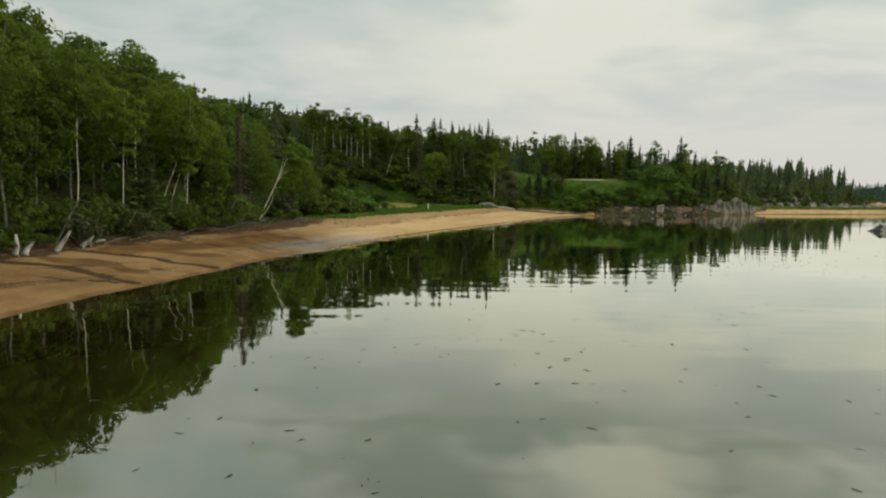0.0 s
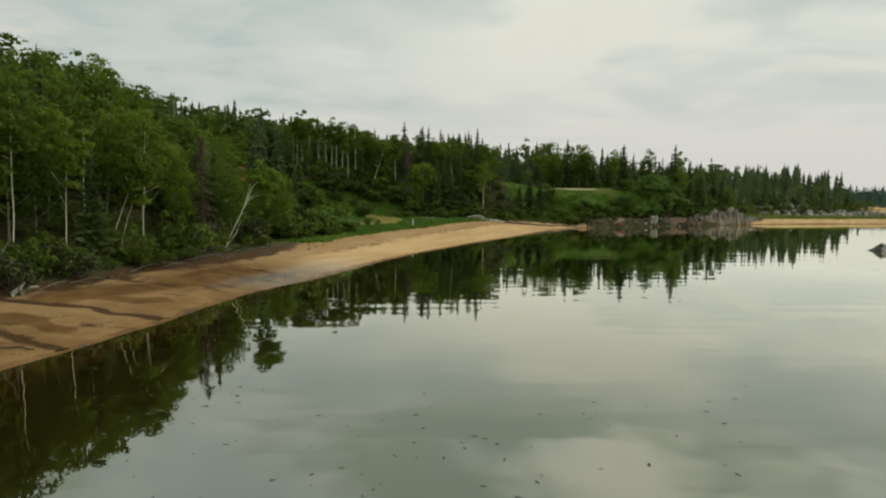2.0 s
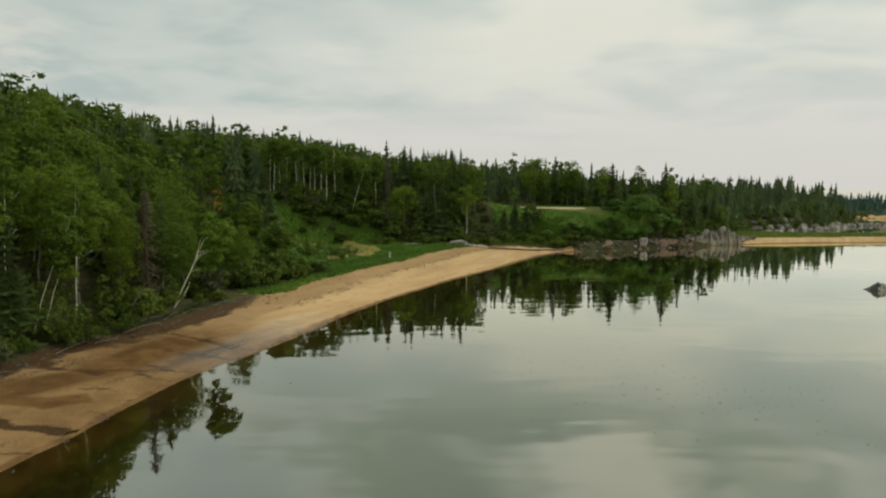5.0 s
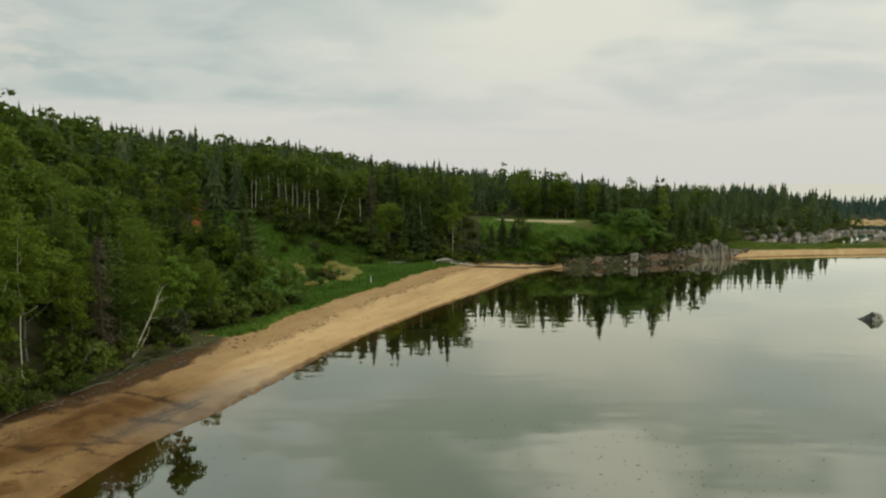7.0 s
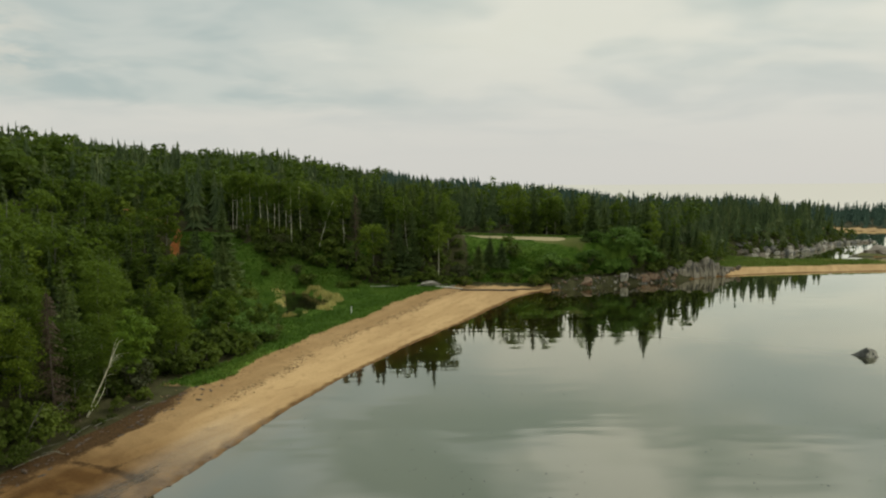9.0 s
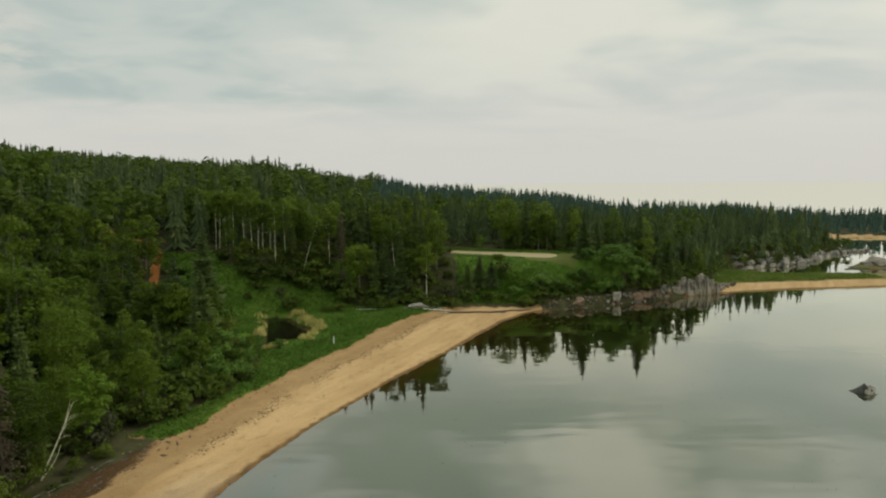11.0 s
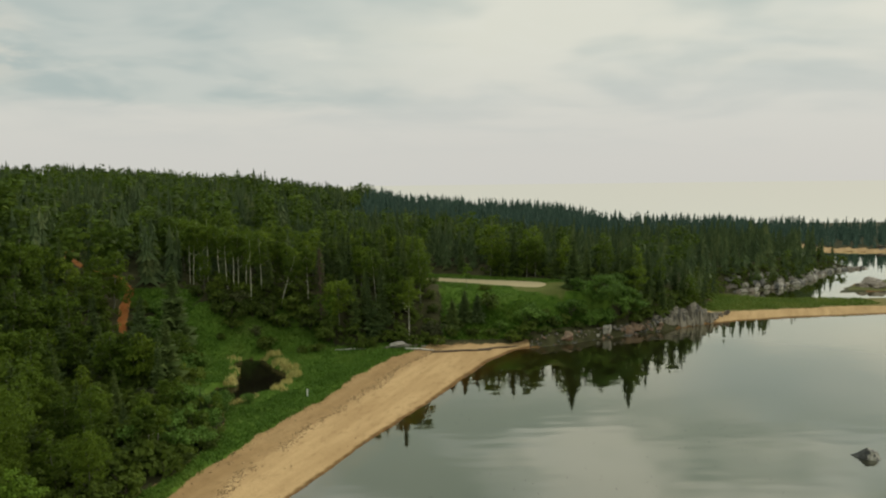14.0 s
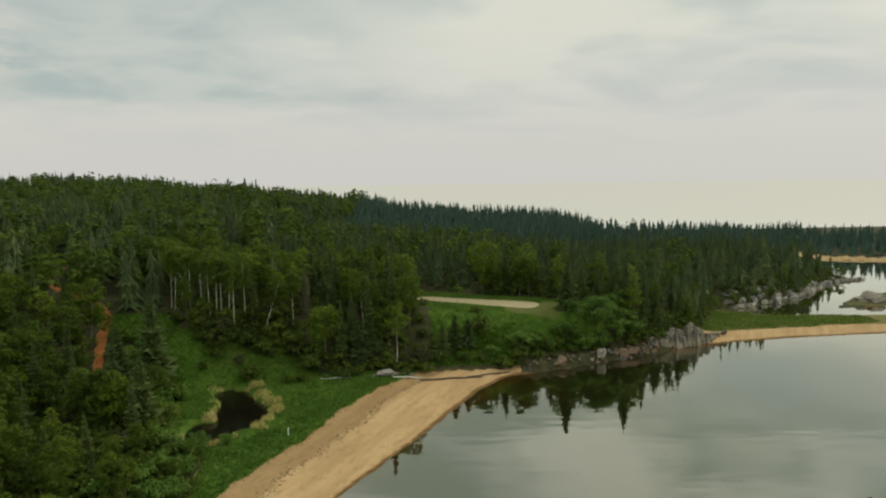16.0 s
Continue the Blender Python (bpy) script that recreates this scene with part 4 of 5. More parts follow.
# ---- the leaning birch, the browned spruce and dead stems ----
rng = np.random.RandomState(21)
s1 = tube_faces([(0, 0, 0), (0.48, 0, 1.1), (1.1, -0.05, 2.3), (1.6, -0.1, 3.3), (2.05, -0.2, 4.3), (2.35, -0.25, 4.9), (2.95, -0.2, 5.2)], [0.044, 0.039, 0.033, 0.027, 0.020, 0.014, 0.006], 8)
s2 = tube_faces([(1.1, -0.05, 2.3), (1.5, 0.05, 3.2), (1.8, 0.1, 4.2), (2.0, 0.1, 4.9), (2.5, 0.1, 5.5)], [0.024, 0.021, 0.017, 0.012, 0.005], 6)
s3 = tube_faces([(0.12, 0.0, 0.2), (0.62, 0.2, 0.9), (0.98, 0.3, 1.6), (1.15, 0.3, 2.2)], [0.03, 0.024, 0.016, 0.006], 6)
twigs = []
for i in range(9):
    q = rng.uniform(0.5, 0.8)
    a = np.array([2.05 * q / 0.85, -0.1, 4.3 * q / 0.85])
    b = a + np.array([rng.uniform(0.3, 1.2), rng.uniform(-0.7, 0.8), rng.uniform(0.1, 0.9)])
    twigs.append(tube_faces([a, (a + b) / 2 + np.array([0, 0, 0.1]), b], [0.011, 0.008, 0.004], 5))
crown = np.concatenate([crown_faces(rng, np.array([2.9, 0.7, 5.2]), 1.3, 1.6, 26, 2400, 0.085), crown_faces(rng, np.array([2.7, 1.1, 3.8]), 1.1, 1.4, 16, 1500, 0.085), crown_faces(rng, np.array([2.6, 0.5, 5.6]), 0.9, 1.0, 12, 700, 0.085)])
s_, c_ = broadleaf(801, 4.0, 1.1, 0.3, 700, 0.10, 18, (0.1, 0.1), 0.04)
young = tree_thing("aspen_tree", s_, c_, ASPEN_BARK, BIRCH_LEAF, "young aspen standing alone beside the gravel road", "tree")
young.matrix_basis = pose(17.7, 123.2, height(17.7, 123.2) - 0.05)
lean = tree_thing("leaning_birch", [s1, s2, s3, *twigs], crown, BIRCH_BARK, BIRCH_LEAF, "white forked birch leaning out over the beach, bright green crown", "tree", "", True)
lean.matrix_basis = pose(-14.75, 51.5, height(-14.75, 51.5) - 0.1)

for i, (x, y) in enumerate(((-19.9, 84.6), (-21.3, 85.2), (-18.7, 84.0), (-22.8, 85.8))):
    h = 8.8 - height(x, y)
    st, cr = broadleaf(140 + i, h, 1.9, 0.12, 1700, 0.15, 40, (0.1, 0.1), 0.07)
    t_ = tree_thing("aspen_tree", st, cr, ASPEN_BARK, ASPEN_LEAF, "young leafy green aspen in the thicket beside the meadow", "tree", "aspens along the shore")
    t_.matrix_basis = pose(x, y, height(x, y) - 0.1)
for i, (x, y, top_z, r) in enumerate(((-30.2, 62.7, 18.6, 2.6), (-28.0, 61.6, 17.4, 2.2), (-32.2, 64.2, 18.4, 2.4), (-33.8, 61.0, 18.6, 2.2), (-26.6, 63.4, 15.8, 2.0))):
    h = top_z - height(x, y)
    st, cr = broadleaf(150 + i, h, r, 0.2, 2600, 0.14, 54, (0.2, 0.1), 0.09)
    t_ = tree_thing("aspen_tree", st, cr, ASPEN_BARK, ASPEN_LEAF, "tall full-crowned aspen rising above the wooded slope", "tree", "aspens along the shore")
    t_.matrix_basis = pose(x, y, height(x, y) - 0.1)
st, cr = bare_spruce(77, 8.6, 1.6, 46)
brown = tree_thing("dying_spruce", st, cr, SPRUCE_BARK, DEAD_NEEDLE, "dying spruce with thin brown twigs at the beach edge", "tree")
brown.matrix_basis = pose(-15.6, 49.6, height(-15.6, 49.6) - 0.1)
st, cr = bare_spruce(78, 10.5, 2.0, 52)
brown = tree_thing("dying_spruce", st, cr, SPRUCE_BARK, DEAD_NEEDLE, "reddish brown dying spruce on the bank behind the beach", "tree")
brown.matrix_basis = pose(-3.8, 106.2, height(-3.8, 106.2) - 0.1)
for x, y, h, r, v in ((7.6, 110.2, 11.3, 1.0, 0), (-4.9, 118.8, 9.6, 1.05, 1), (43.9, 119.8, 10.2, 1.15, 2), (34.5, 119.6, 8.2, 1.3, 3), (-16.2, 84.0, 8.2, 1.3, 5), (-19.5, 85.5, 9.5, 1.3, 1), (-20.4, 97.4, 11.4, 1.75, 5), (-23.4, 95.2, 8.0, 1.3, 3), (-22.5, 87.3, 6.6, 0.9, 2), (-23.9, 88.1, 6.2, 0.9, 4), (-21.2, 86.5, 6.4, 0.9, 0), (-25.2, 88.8, 6.8, 0.9, 3),
                      (16.3, 110.0, 4.6, 0.9, 0), (18.2, 110.6, 3.9, 0.85, 1), (14.4, 108.2, 4.4, 0.9, 2), (-19.8, 52, 8, 1, 4), (47.5, 122, 8.4, 0.8, 4)):
    st, cr = spruce(310 + v, h, r * 1.9, 26, 8, True, 0.06)
    t_ = tree_thing("spruce_tree", st, cr, SPRUCE_BARK, SPRUCE_NEEDLE, "tall dark spruce standing clear of its neighbours", "tree", "spruces along the shore")
    t_.matrix_basis = pose(x, y, height(x, y) - 0.1)

for x, y, tip in ((-19.5, 32.3, (1.3, 0.3, 2.6)), (-15.9, 46.8, (1.3, 0.2, 2.6)), (-16.5, 48.4, (2.0, 0.6, 1.9))):
    tip = np.array(tip)
    f = tube_faces([(0, 0, 0), tip * 0.5 + np.array([0, 0, 0.12]), tip], [0.05, 0.038, 0.012], 6)
    tw = [tube_faces([tip * q, tip * q + np.array([0.35, rng.uniform(-0.4, 0.4), -0.12])], [0.015, 0.005], 4) for q in (0.5, 0.62, 0.74, 0.86)]
    d_ = tagged(new("dead_sapling", poly_mesh("dead_sapling", np.concatenate([f, *tw]), 4, ASPEN_BARK)), "thin dead grey sapling leaning over the beach edge", "dead tree", "dead saplings")
    d_.location = (x, y, height(x, y) - 0.05)

# ---- shrubs ----


def shrub_thing(seed, label, material, leaves=420, size=0.11, squat=0.8, lobes=16, group="shrubs along the beach edge"):
    rs = np.random.RandomState(seed)
    top = tagged(new("shrub"), label, "shrub", group)
    stems = []
    for i in range(6):
        a = rs.uniform(0, 6.3)
        tip = np.array([math.cos(a) * rs.uniform(0.3, 0.7), math.sin(a) * rs.uniform(0.3, 0.7), rs.uniform(0.7, 1.3) * squat])
        stems.append(tube_faces([(0, 0, -0.1), tip * 0.5, tip], [0.03, 0.02, 0.006], 4))
    part("stem", poly_mesh("stem", np.concatenate(stems), 4, SPRUCE_BARK), top)
    part("leaves", poly_mesh("leaves", crown_faces(rs, np.array([0, 0, 0.72 * squat]), 1.0, 0.75 * squat, lobes, leaves, size), 4, material), top)
    return top


def scatter(masters, places):
    used = set()
    for x, y, z, s, v in places:
        m = pose(x, y, z, 0, 0, rng.uniform(0, 360))
        ob = masters[v]
        if v in used:
            ob = copy_thing(masters[v], m)
        else:
            used.add(v)
            ob.matrix_basis = m
        ob.scale = (s * rng.uniform(0.9, 1.25), s, s * rng.uniform(0.8, 1.2))


masters = [shrub_thing(400 + i, "dense dark green shrub at the edge of the wood", SHRUB_LEAF, 440) for i in range(4)]
masters += [shrub_thing(404 + i, "dense dark green shrub hanging over the beach edge", SHRUB_LEAF, 1000, 0.062) for i in range(3)]
masters += [shrub_thing(410 + i, "olive brown alder shrub overhanging the beach edge", ALDER_LEAF, 700, 0.07) for i in range(2)]
sx, sy = np.meshgrid(np.arange(-30, 50, 1.7), np.arange(16, 128, 1.7))
sx, sy = sx.ravel() + rng.uniform(-0.8, 0.8, sx.size), sy.ravel() + rng.uniform(-0.8, 0.8, sy.size)
sz, sk = plan(sx, sy)
ok = ((sk["e"] > np.where(sy < 58, -2.1, np.where(sx > 25, -1.4, -0.5))) & (sk["e"] < 2.2) | (sk["thicket"] > 0)) & (sk["track"] < 0.2) & (sk["pond"] > 1.15) & ~((sx > -12.6) & (sx < -6) & (sy > 73) & (sy < 84)) & (sk["bank"] < 0.3) & (sk["d"] > 0.8) & (sk["edge"] > np.where(sy < 58, -0.1, 0.4))
ok |= sk["dark"] > 0
ok &= ~((sk["below"] > 0.3) & (sx > 24))
ok |= (sk["below"] > 0.3) & (sk["clear"] < 0.2) & (rng.rand(sx.size) < np.where(sx < 12, 0.9, np.where(sx > 39, 0.9, np.where(sk["e"] < 2.6, 0.7, 0.05))))
# extra shrubs on the open bank, added to stand in for its shade
ok |= (sk["bank"] > 0.5) & (sk["e"] > 2) & (sx < -8) & (rng.rand(sx.size) < 0.2)
by_birch = (sx > -15.6) & (sx < -11.5) & (sy > 48.8) & (sy < 54.5) & (sk["e"] < 1.0)
idx = np.where(ok)[0]
idx = rng.permutation(idx)[:460]
places = []
for i in idx:
    left = sy[i] < 54
    v = int(rng.choice([7, 8])) if rng.rand() < (0.3 if left else 0.08) else int(rng.choice([4, 5, 6])) if left else int(rng.randint(4))
    s = rng.uniform(0.7, 1.5) * (0.6 if sk["below"][i] > 0.3 and sk["e"][i] > 7 else 1.0) * (1.45 if sk["dark"][i] > 0 else 0.42 if by_birch[i] else 1.0) * (1.0 if left else 1.3 if (sk["below"][i] > 0.3 and sx[i] < 24) else 1.0) * (1.0 if sk["thicket"][i] < 0 else rng.uniform(0.9, 1.5))
    places.append((sx[i], sy[i], sz[i] - 0.05, s, v))
scatter(masters, places)
wide = shrub_thing(431, "large rounded bright green bush on the bank below the clearing", BUSH_LEAF, 6500, 0.035, 1.1, 48, "large bushes")
wide.matrix_basis, wide.scale = pose(38.2, 115.4, height(38.2, 115.4) - 1.3), (3.6, 3.0, 2.5)
big = shrub_thing(430, "rounded leafy green bush on the bank below the clearing", BUSH_LEAF, 2000, 0.06, 1.15, 26, "large bushes")
big.matrix_basis, big.scale = pose(33.0, 114.2, height(33.0, 114.2) - 0.2), (2.4, 2.2, 1.8)
for x, y, s in ((25.6, 110.6, 2.0), (27.0, 111.2, 1.7), (26.4, 112.4, 1.5), (41.5, 115.6, 1.7), (-9.6, 80.6, 1.2), (-10.4, 77.8, 1.5), (-13, 79.5, 1.9), (-11, 74, 1.7), (-9.9, 70, 1.5), (-12.8, 70.5, 2.2), (-7.4, 81.4, 0.8), (-24.5, 100, 1.6), (-23, 102.5, 1.4), (-25, 103.8, 1.2), (-22.2, 100.6, 1.6), (-23.6, 97.2, 1.9), (-21.5, 95, 1.6),
                (34.8, 117.4, 1.5), (40.6, 117.6, 1.9), (35.5, 112.6, 1.4), (43.2, 117.2, 1.6), (45.0, 118.2, 1.4), (21.5, 109.6, 1.1), (30.4, 111.8, 1.0),
                (-15.6, 86.4, 1.3), (-16.4, 88.8, 1.6), (-17.4, 91.6, 1.8), (-16.2, 94.4, 1.3), (-15.4, 84.0, 1.2), (-18.6, 95.2, 1.7), (-8.4, 83.6, 0.7), (38.4, 113.4, 1.9), (40.8, 114.6, 2.0), (36.2, 113.2, 1.7), (43.4, 116.0, 1.9), (-8.6, 71.0, 1.3), (-8.9, 75.0, 1.3), (-9.3, 78.8, 1.1)):
    b_ = copy_thing(big, pose(x, y, height(x, y) - 0.15, 0, 0, rng.uniform(0, 360)))
    b_.scale = (s, s, s * 0.95)
    tagged(b_, "rounded leafy green bush at the edge of the grass", "shrub", "large bushes")

# low growth under the trees
ux, uy = np.meshgrid(np.arange(-40, 122, 1.5), np.arange(10, 182, 1.5))
ux, uy = ux.ravel() + rng.uniform(-0.7, 0.7, ux.size), uy.ravel() + rng.uniform(-0.7, 0.7, uy.size)
uz, uk = plan(ux, uy)
ok = ((uk["e"] > 0.2) & (uk["e"] < np.where((ux > 5) & (ux < 46), 26, 15)) | (uk["thicket"] > 0.2)) & (uk["wood"] > 0.5) & (uk["track"] < 0.1) & ((uy < np.where((ux > 5) & (ux < 46), 142, 128)) | (uk["e"] < 5) & (ux > 60))
tuft = [crown_faces(np.random.RandomState(450 + i), np.array([0, 0, 0.8]), 1.0, 0.8, 10, 70, 0.17) for i in range(5)]
faces = []
fine_tuft = [crown_faces(np.random.RandomState(460 + i), np.array([0, 0, 0.8]), 1.0, 0.8, 12, 170, 0.095) for i in range(4)]
for i in np.where(ok)[0]:
    t_, s = (fine_tuft[int(rng.randint(4))] if uy[i] < 62 and uk["e"][i] < 6 else tuft[int(rng.randint(5))]), rng.uniform(0.6, 1.5)
    faces.append((t_ * np.array([s, s, s * rng.uniform(0.7, 1.3)]) + np.array([ux[i], uy[i], uz[i] - 0.1])).astype(np.float32))
tagged(new("undergrowth", poly_mesh("undergrowth", np.concatenate(faces), 4, SHRUB_LEAF)), "dark leafy undergrowth filling the foot of the wood", "undergrowth", kind="stuff")


# ---- grass and reeds ----
def blades(name, px, py, pz, length, per, material, label, category, droop=0.35):
    n = len(px) * per
    base = np.repeat(np.stack([px, py, pz], 1), per, 0) + np.c_[rng.normal(size=(n, 2)) * 0.12, np.zeros(n)]
    a = rng.uniform(0, 6.3, n)
    way = np.stack([np.cos(a), np.sin(a), np.zeros(n)], 1)
    side = np.stack([-np.sin(a), np.cos(a), np.zeros(n)], 1)
    ln = np.repeat(length, per)[:, None] * rng.uniform(0.6, 1.3, (n, 1))
    tip = base + way * ln * droop + np.array([0, 0, 1.0]) * ln
    w = 0.05 + 0.05 * ln
    ob = new(name, poly_mesh(name, np.stack([base - side * w, base + side * w, tip], 1), 3, material))
    return tagged(ob, label, category, kind="stuff")


n = 150000
qx, qy = rng.uniform(-32, 40, n), rng.uniform(54, 135, n)
mx, my = rng.uniform(58, 104, 14000), rng.uniform(124, 143, 14000)
qx, qy = np.r_[qx, mx], np.r_[qy, my]
qz, qk = plan(qx, qy)
ok = (qk["grass"] > 0.45) & (qk["pond"] > 1.3) & (qk["road"] < 0.3) & (qk["d"] > 1)
ok &= ~((qk["clear"] > 0.3) & (qk["marsh"] > 0.5))
ln = np.where(qk["clear"] > 0.3, 0.12, np.where(qk["below"] > 0.4, np.interp(qz, [4.2, 5.6], [0.45, 0.15]), 0.22)) * (1 + 0.9 * value_noise(qx / 2, qy / 2))
ln = np.where((qk["pond"] < 2.2) & (qy < 88), ln * 0.5, ln)
mar = ok & (qx > 56)
ok &= ~mar
blades("grass", qx[ok], qy[ok], qz[ok] - 0.02, ln[ok], 3, GRASS_BLADE, "fresh green grass behind the beach and on the bank", "grass", 0.9)
blades("marsh_grass", qx[mar], qy[mar], qz[mar] - 0.02, ln[mar] * 1.3, 3, MARSH_BLADE, "olive yellow marsh grass on the sand bar", "grass", 0.6)
n = 5200
qx, qy = rng.uniform(-16, -2, n), rng.uniform(79, 101, n)
qz, qk = plan(qx, qy)
ok = (qk["pond"] > 1.07) & (qk["pond"] < 1.34 + 2.0 * value_noise(qx / 2.2, qy / 2.2) + 0.25 * (qx > -8.5)) & (value_noise(qx / 1.1 + 7, qy / 1.1) > -0.12)
blades("reeds", qx[ok], qy[ok], qz[ok] - 0.05, np.full(ok.sum(), 0.5), 5, REED_BLADE, "pale dry reeds round the dark pond", "reeds", 0.25)

# ---- rocks ----


def rock_mesh(name, seed, material, size=(1, 1, 1), cuts=11, rough=0.13, blocky=False):
    """A block split along flat faces, about one metre across."""
    rs = np.random.RandomState(seed)
    bm = bmesh.new()
    bmesh.ops.create_icosphere(bm, subdivisions=3, radius=0.62)
    planes = [(Vector(unit(rs.normal(size=3))), rs.uniform(0.24, 0.46)) for _ in range(cuts)]
    if blocky:
        planes = [(Vector(unit(np.array(v_) + rs.normal(size=3) * 0.16)), q_) for v_, q_ in (((1, 0, 0), 0.36), ((-1, 0, 0), 0.36), ((0, 1, 0), 0.36), ((0, -1, 0), 0.34), ((0, 0, 1), 0.42))] + planes[:4]
    off = Vector(rs.uniform(-50, 50, 3))
    for v in bm.verts:
        for nrm, dist in planes:
            over = v.co.dot(nrm) - dist
            if over > 0:
                v.co -= nrm * over
        v.co *= 1 + rough * noise.noise(v.co * 3.1 + off) + rough * 0.6 * noise.noise(v.co * 7 + off)
        v.co = Vector((v.co.x * size[0], v.co.y * size[1], v.co.z * size[2]))
    return bm_mesh(name, bm, material, False)


def rock(name, me, x, y, s, label, sink=0.25, turn=None, group="", z=None, stretch=(1, 1, 1)):
    ob = tagged(new(name, me), label, "rock", group)
    turn = rng.uniform(0, 360) if turn is None else turn
    zz = height(x, y) if z is None else z
    ob.matrix_basis = pose(x, y, max(zz, -0.3) + s * stretch[2] * (0.45 - sink), rng.uniform(-8, 8), rng.uniform(-8, 8), turn) @ Matrix.Diagonal((s * stretch[0], s * stretch[1], s * stretch[2], 1))
    return ob


grey = [rock_mesh("boulder", 500 + i, GRANITE, cuts=14, blocky=i % 2 == 0) for i in range(5)]
pale = [rock_mesh("boulder", 520 + i, PALE_STONE, cuts=14, blocky=True) for i in range(3)]
dark = [rock_mesh("boulder", 530 + i, DARK_STONE) for i in range(3)]
rust = [rock_mesh("boulder", 540 + i, RUSTY_STONE) for i in range(3)]
SHORE_LINE = [(24.5, 106.6), (31.6, 108.7), (41, 112.6), (47.5, 115.2)]


def along(line, f):
    seg = [math.dist(a, b) for a, b in zip(line, line[1:])]
    f *= sum(seg)
    for (a, b), l_ in zip(zip(line, line[1:]), seg):
        if f <= l_:
            return a[0] + (b[0] - a[0]) * f / l_, a[1] + (b[1] - a[1]) * f / l_
        f -= l_
    return line[-1]


for i in range(150):
    f = rng.uniform(0, 1)
    x, y = along(SHORE_LINE, f)
    back = rng.uniform(-0.75, 0.8)
    s = (0.26 + 0.42 * f) * rng.uniform(0.35, 1.2)
    pool, label = ((grey, "weathered pink-grey granite boulder on the shore"), (rust, "rust-brown granite boulder on the shore"), (dark, "dark wet boulder at the waterline"), (pale, "pale grey boulder on the shore"))[int(rng.choice(4, p=[0.30, 0.22, 0.44, 0.04]))]
    rock("boulder", pool[int(rng.randint(len(pool)))], x - back * 0.4, y + back * 0.9, s, label, group="boulders along the shore", stretch=(1.15, 0.9, 0.85))
rock("boulder", rust[1], 31.0, 108.9, 2.2, "large rust-pink granite boulder at the waterline", 0.2, 20, "boulders along the shore", 0.1, (1.2, 0.8, 0.85))
rock("boulder", pale[0], 37.6, 111.3, 1.7, "large pale angular boulder on the shore", 0.15, 60, "boulders along the shore", 0.5, (1.1, 0.8, 1.0))
for x, y, s in ((41.3, 112.9, 1.6), (42.6, 113.4, 1.8), (43.6, 113.8, 1.5), (40.2, 112.7, 1.2), (45.0, 114.6, 1.3)):
    rock("boulder", rust[int(rng.randint(3))], x, y, s, "rust-brown angular boulder on the shore", 0.2, None, "boulders along the shore", 0.3, (1, 0.8, 1.1))

# the fractured outcrop that ends the boulder shore
outcrop = tagged(new("rock_outcrop"), "tall fractured grey granite outcrop above the sand bar", "rock")
slabs = [rock_mesh("slab", 560 + i, CLIFF, (1.25, 1.25, 1.15), 16, 0.10, True) for i in range(5)]
for i in range(42):
    f = (i % 14 + rng.uniform(0.3, 0.7)) / 14
    row = i // 14
    x, y = 47.2 + 10.2 * f - 0.35 * row, 115.6 + 4.2 * f + 0.95 * row + rng.uniform(-0.25, 0.25)
    h = np.interp(f, [0, 0.15, 0.55, 0.85, 1], [1.9, 2.4, 2.6, 3.1, 1.8]) * rng.uniform(0.88, 1.04) * (0.94 + 0.08 * row)
    ob = part("slab", slabs[i % 5], outcrop)
    ob.matrix_basis = pose(x, y, h * 0.36, rng.uniform(-7, 2), rng.uniform(-8, 4), rng.uniform(5, 40)) @ Matrix.Diagonal((rng.uniform(0.85, 1.45), rng.uniform(0.9, 1.4), h, 1))
for x, y, s in ((58.6, 121.2, 1.4), (59.8, 121.9, 1.0), (57.8, 119.9, 0.9), (61.2, 122.6, 1.2), (56.4, 119.2, 0.8)):
    rock("boulder", grey[int(rng.randint(5))], x, y, s, "grey granite boulder beside the outcrop", 0.2, None, "boulders beside the outcrop")

# the lone rock in the bay
bm = bmesh.new()
ring = [(-1.45, 0.1), (-0.9, -0.55), (-0.1, -0.75), (0.75, -0.6), (1.25, 0.0), (0.9, 0.6), (0.0, 0.75), (-0.9, 0.55)]
low = [bm.verts.new((x * 1.08, y * 1.08, -0.5)) for x, y in ring]
mid = [bm.verts.new((x, y, 0.02)) for x, y in ring]
up = [bm.verts.new((x * 0.62 + 0.12, y * 0.55 + 0.05, z)) for (x, y), z in zip(ring, (0.36, 0.42, 0.68, 0.78, 0.62, 0.60, 0.72, 0.5))]
peak = [bm.verts.new((0.02, 0.0, 0.95)), bm.verts.new((0.5, 0.05, 0.86))]
for a, b in ((low, mid), (mid, up)):
    for i in range(8):
        j = (i + 1) % 8
        bm.faces.new((a[i], a[j], b[j], b[i]))
for i in range(8):
    j = (i + 1) % 8
    p_ = peak[1] if i in (2, 3, 4, 5) else peak[0]
    q_ = peak[1] if j in (3, 4, 5) or (j == 2) else peak[0]
    bm.faces.new((up[i], up[j], p_) if i not in (1, 6) else (up[i], up[j], peak[0]))
bm.faces.new((up[2], peak[1], peak[0])), bm.faces.new((up[6], peak[0], peak[1]))
bmesh.ops.recalc_face_normals(bm, faces=bm.faces)
bmesh.ops.subdivide_edges(bm, edges=bm.edges, cuts=2, use_grid_fill=True)
for v in bm.verts:
    v.co += Vector(noise.noise_vector(v.co * 2.6)) * 0.07
k = Nodes("bay_rock_stone")
n_ = k.noise(2.2, 5.0)
c_ = k.mix(k.ramp(n_, 0.4, 0.62), (0.022, 0.02, 0.017), (0.06, 0.056, 0.05))
